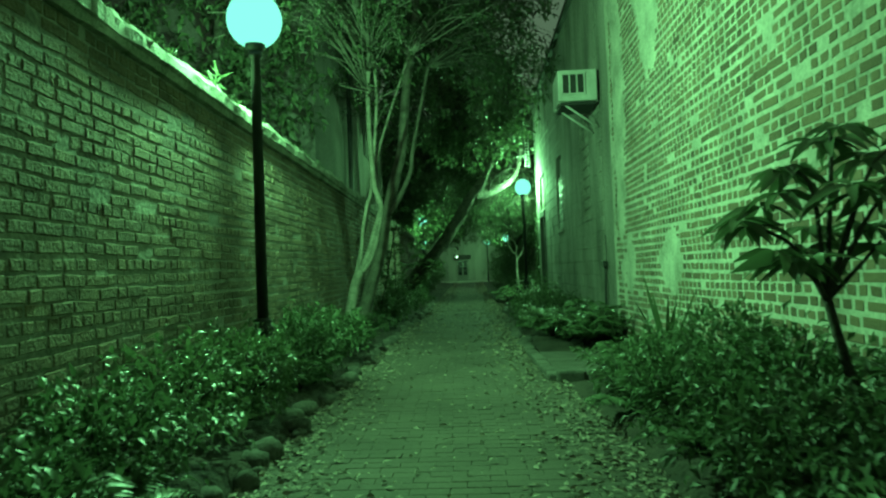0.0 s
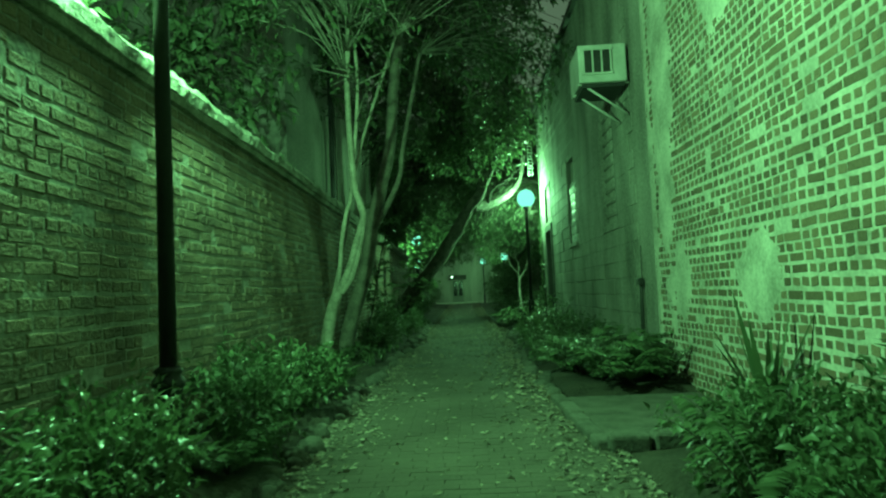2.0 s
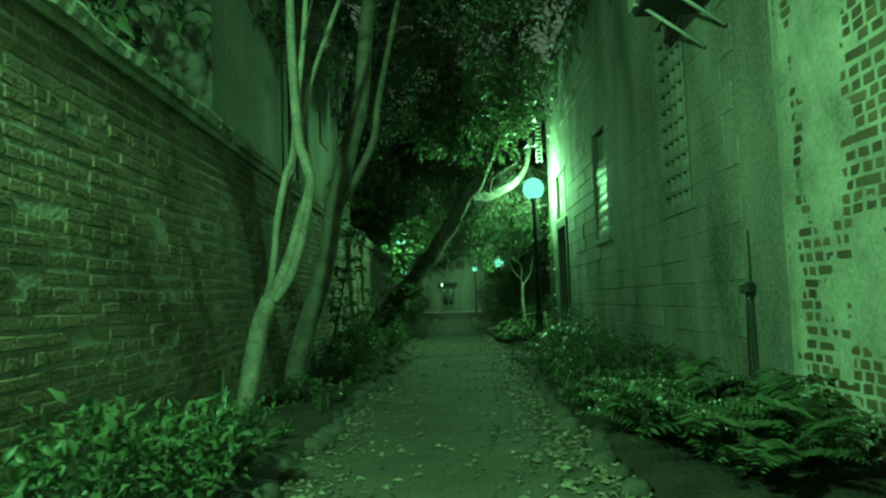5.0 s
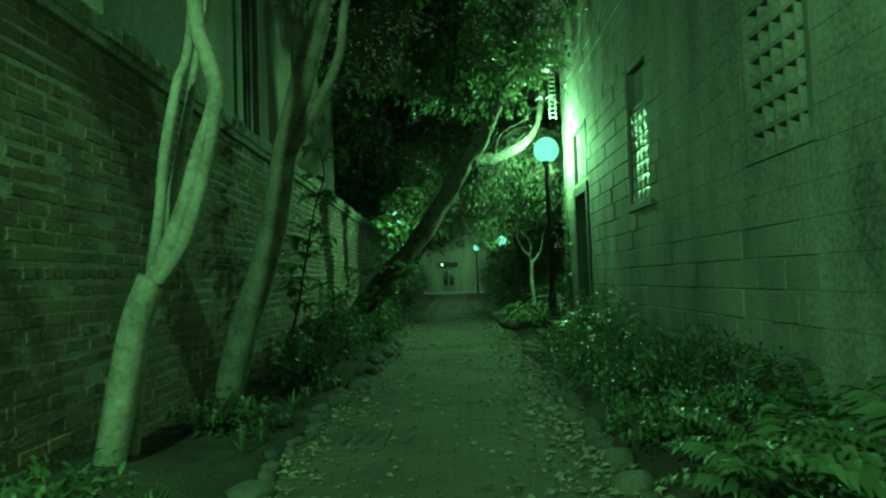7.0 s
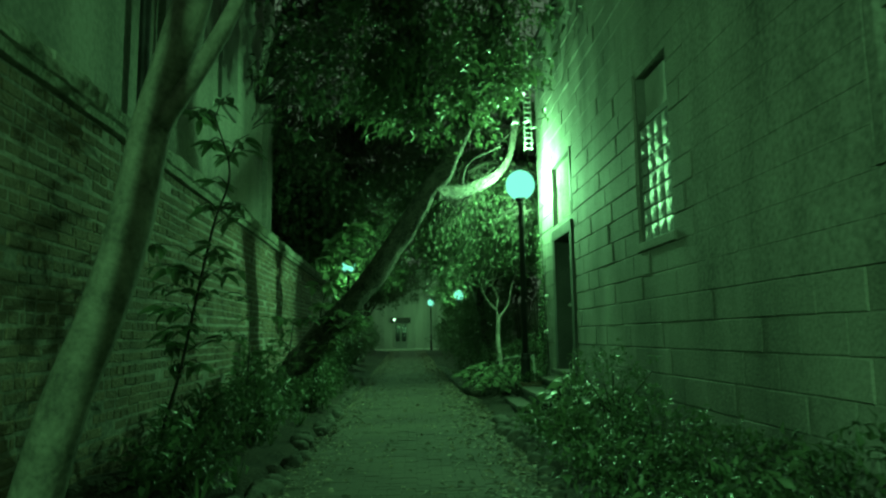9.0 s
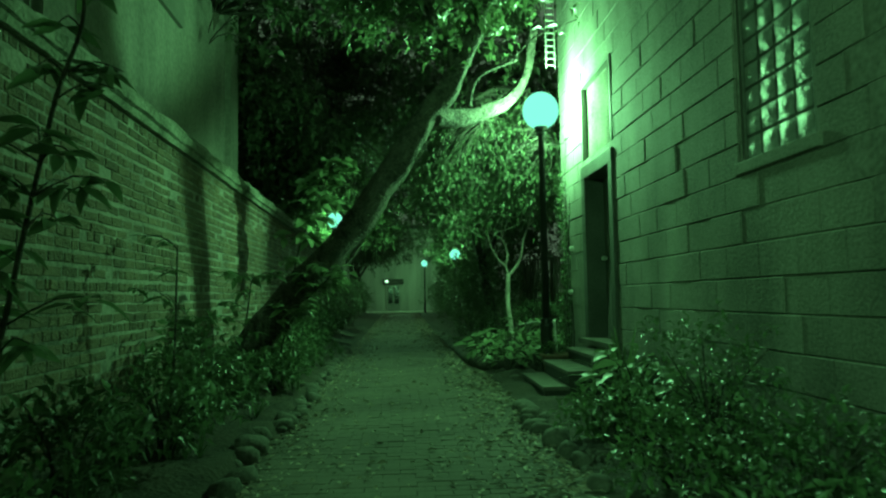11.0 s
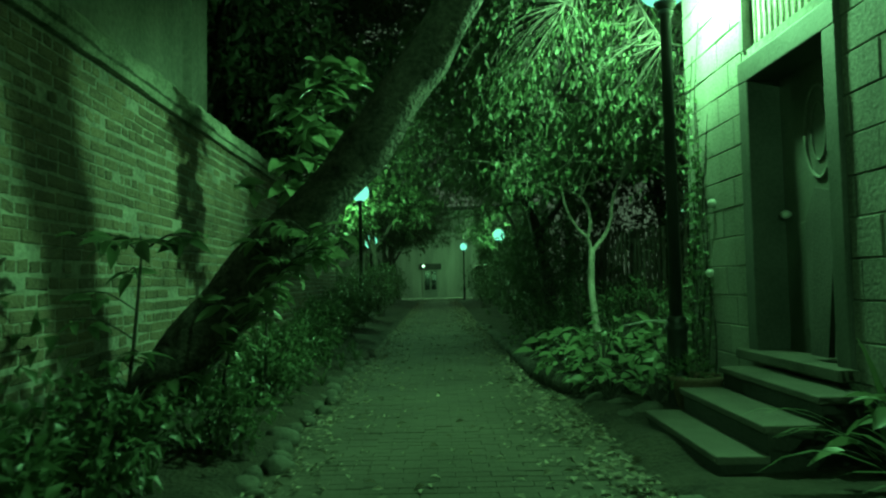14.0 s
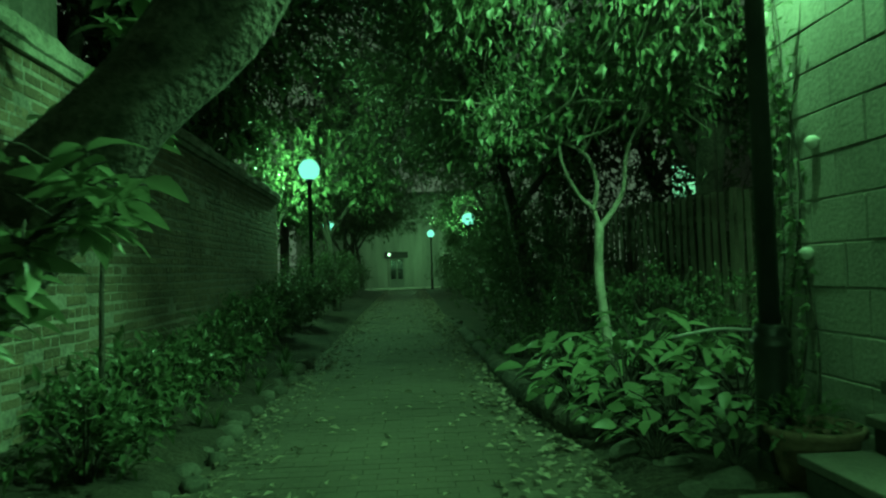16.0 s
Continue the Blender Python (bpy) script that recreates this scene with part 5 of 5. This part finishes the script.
brick_wall(WALL_E1, on_right, -1, 10.33, 6.6, 0.081, 0.25, 0.022, 0.001, (4.2, 9.6, 1.3, 2.9), M_REDBRICK, M_REDBRICK_PIECE, 32, 0, -1, 1.0, 0.0012, True)


def plaster_skin():
    """Lime render that fills the joints and lies over the bricks in ragged patches."""
    us, zs = np.arange(-1, 10.4, 0.035), np.arange(0, 7.0, 0.035)
    patches = [(9.75, 3.6, 0.32, 2.6), (8.2, 4.7, 0.5, 1.0), (9.4, 1.2, 0.22, 0.4), (7.5, 1.15, 0.3, 0.3), (6.1, 4.3, 0.9, 0.5), (4.3, 3.4, 0.5, 0.3), (3.2, 4.4, 1.0, 0.6), (10.25, 3.5, 0.08, 4), (7.0, 5.8, 1.6, 0.6)]
    v = []
    for u in us:
        for z in zs:
            q = 0.55 * noise.noise(Vector((u * 1.1, z * 1.3, 2.0))) + 0.35 * noise.noise(Vector((u * 4, z * 4, 5.0))) + 0.2 * noise.noise(Vector((u * 13, z * 13, 1.0)))
            near = max(1.25 - math.hypot((u - a) / c, (z - b) / d) for a, b, c, d in patches)
            h = max(near, -0.5) * 0.024 + q * 0.027
            h = max(-0.0032, min(0.012, h - 0.002))
            v.append((right_x(u) - h, u, z))
    n = len(zs)
    i, j = np.meshgrid(np.arange(len(us) - 1), np.arange(n - 1), indexing="ij")
    a = (i * n + j).ravel()
    part("plaster", mesh_of("plaster", v, np.stack([a, a + 1, a + n + 1, a + n], 1), M_PLASTER, True), WALL_E1, "pale ragged lime plaster")


plaster_skin()


def blocks():
    g = rng_of(33)
    pitch, unit, joint = 0.238, 0.46, 0.009
    shared = {}
    holes = [(a - 0.02, b + 0.02, c - 0.03, d + 0.04) for a, b, c, d in (W1, W2, DOOR, TRANSOM)]
    rest, smooth, count = [], [], 0
    for row in range(26):
        z = 0.02 + row * pitch
        p = 11.3 - (row % 2) * unit / 2 + 0.1 * g.random()
        while p < 22.23:
            spans = [(max(p, 10.9), min(p + unit - joint, 22.24))]
            for a, b, c, d in holes:
                if z + pitch > c and z < d:
                    spans = [s for lo, hi in spans for s in ((lo, min(hi, a)), (max(lo, b), hi)) if s[1] - s[0] > 0.03]
            for lo, hi in spans:
                if hi - lo < 0.03:
                    continue
                proud = 0.001 + g.normal() * 0.003 - (0.006 if lo < 14.2 else 0) * g.random()
                if lo < 12.2 or (lo < 15.4 and z > 1.4):  # rendered over: the joints barely show
                    smooth.append((lo, z, hi - lo + joint * 0.8, 0.0))
                elif 14 < lo and z < 3.4 and count < 300:
                    key = round((hi - lo) * 50)
                    if key not in shared:
                        v, f = chamfered(lambda uu, zz, ww: np.stack([uu, ww, zz], -1), np.array([0.0]), np.array([0.0]), np.array([key / 50]), np.array([pitch - joint]), np.array([0.0]), -0.02, np.array([0.0]), 0.005)
                        shared[key] = mesh_of("block", v, f[:, ::-1], M_BLOCK_PIECE)
                    q = on_right(np.float64(lo), np.float64(z), proud)
                    part("block", shared[key], WALL_E2, "", pose(q[0], q[1], q[2], g.normal() * 0.15, 0, math.degrees(math.atan2(1, -0.016))))
                    count += 1
                else:
                    rest.append((lo, z, hi - lo, proud))
            p += unit
    r = np.array(rest)
    v, f = chamfered(on_right, r[:, 0], r[:, 1], r[:, 2], np.full(len(r), pitch - joint), r[:, 3], -0.02, g.normal(0, 0.004, len(r)), 0.005)
    part("blocks", mesh_of("blocks", v, f, M_BLOCK), WALL_E2, "", None, "stuff")
    r = np.array(smooth)
    v, f = chamfered(on_right, r[:, 0], r[:, 1], r[:, 2], np.full(len(r), pitch - 0.002), r[:, 3] + g.normal(0, 0.0006, len(r)), -0.02, np.zeros(len(r)), 0.0015)
    part("rendered_blocks", mesh_of("blocks", v, f, M_STUCCO), WALL_E2, "", None, "stuff")


blocks()


def pavers():
    base = setting("path", mesh_of("path", [(path_left(y) - 0.1 + (path_right(y) - path_left(y) + 0.2) * k, y, -0.012) for y in np.linspace(-6, 63, 70) for k in (0, 1)],
                   [(2 * i, 2 * i + 1, 2 * i + 3, 2 * i + 2) for i in range(69)], M_SOIL), "worn brick path strewn with fallen leaves", "path")
    g = rng_of(34)
    flat = lambda uu, zz, ww: np.stack([uu, zz, ww], -1)
    shared = [mesh_of("paver", *chamfered(flat, np.array([0.0]), np.array([0.0]), np.array([0.206]), np.array([0.098]), np.array([0.0]), -0.03, np.array([0.001 * (k - 1)]), 0.003), M_PAVER_PIECE) for k in range(3)]
    rest, count, row, y = [], 0, 0, 0.0
    while y < 62:
        x = path_left(y) - 0.06 - (row % 2) * 0.104 + g.uniform(0, 0.02)
        while x < path_right(y) + 0.02:
            h = g.normal() * 0.001 + 0.006 * noise.noise(Vector((x * 1.5, y * 1.5, 0)))
            if 4.0 < y and count < 300:
                part("paver", shared[g.integers(3)], base, "", pose(x, y, h, g.normal() * 0.25, g.normal() * 0.25, g.normal() * 0.4))
                count += 1
            else:
                rest.append((x, y, h))
            x += 0.208
        y += 0.1; row += 1
    r = np.array(rest)
    n = len(r)
    v, f = chamfered(flat, r[:, 0], r[:, 1], np.full(n, 0.206), np.full(n, 0.098), r[:, 2], -0.03, g.normal(0, 0.001, n), 0.003)
    part("pavers", mesh_of("pavers", v, f, M_PAVER), base, "", None, "stuff")


pavers()
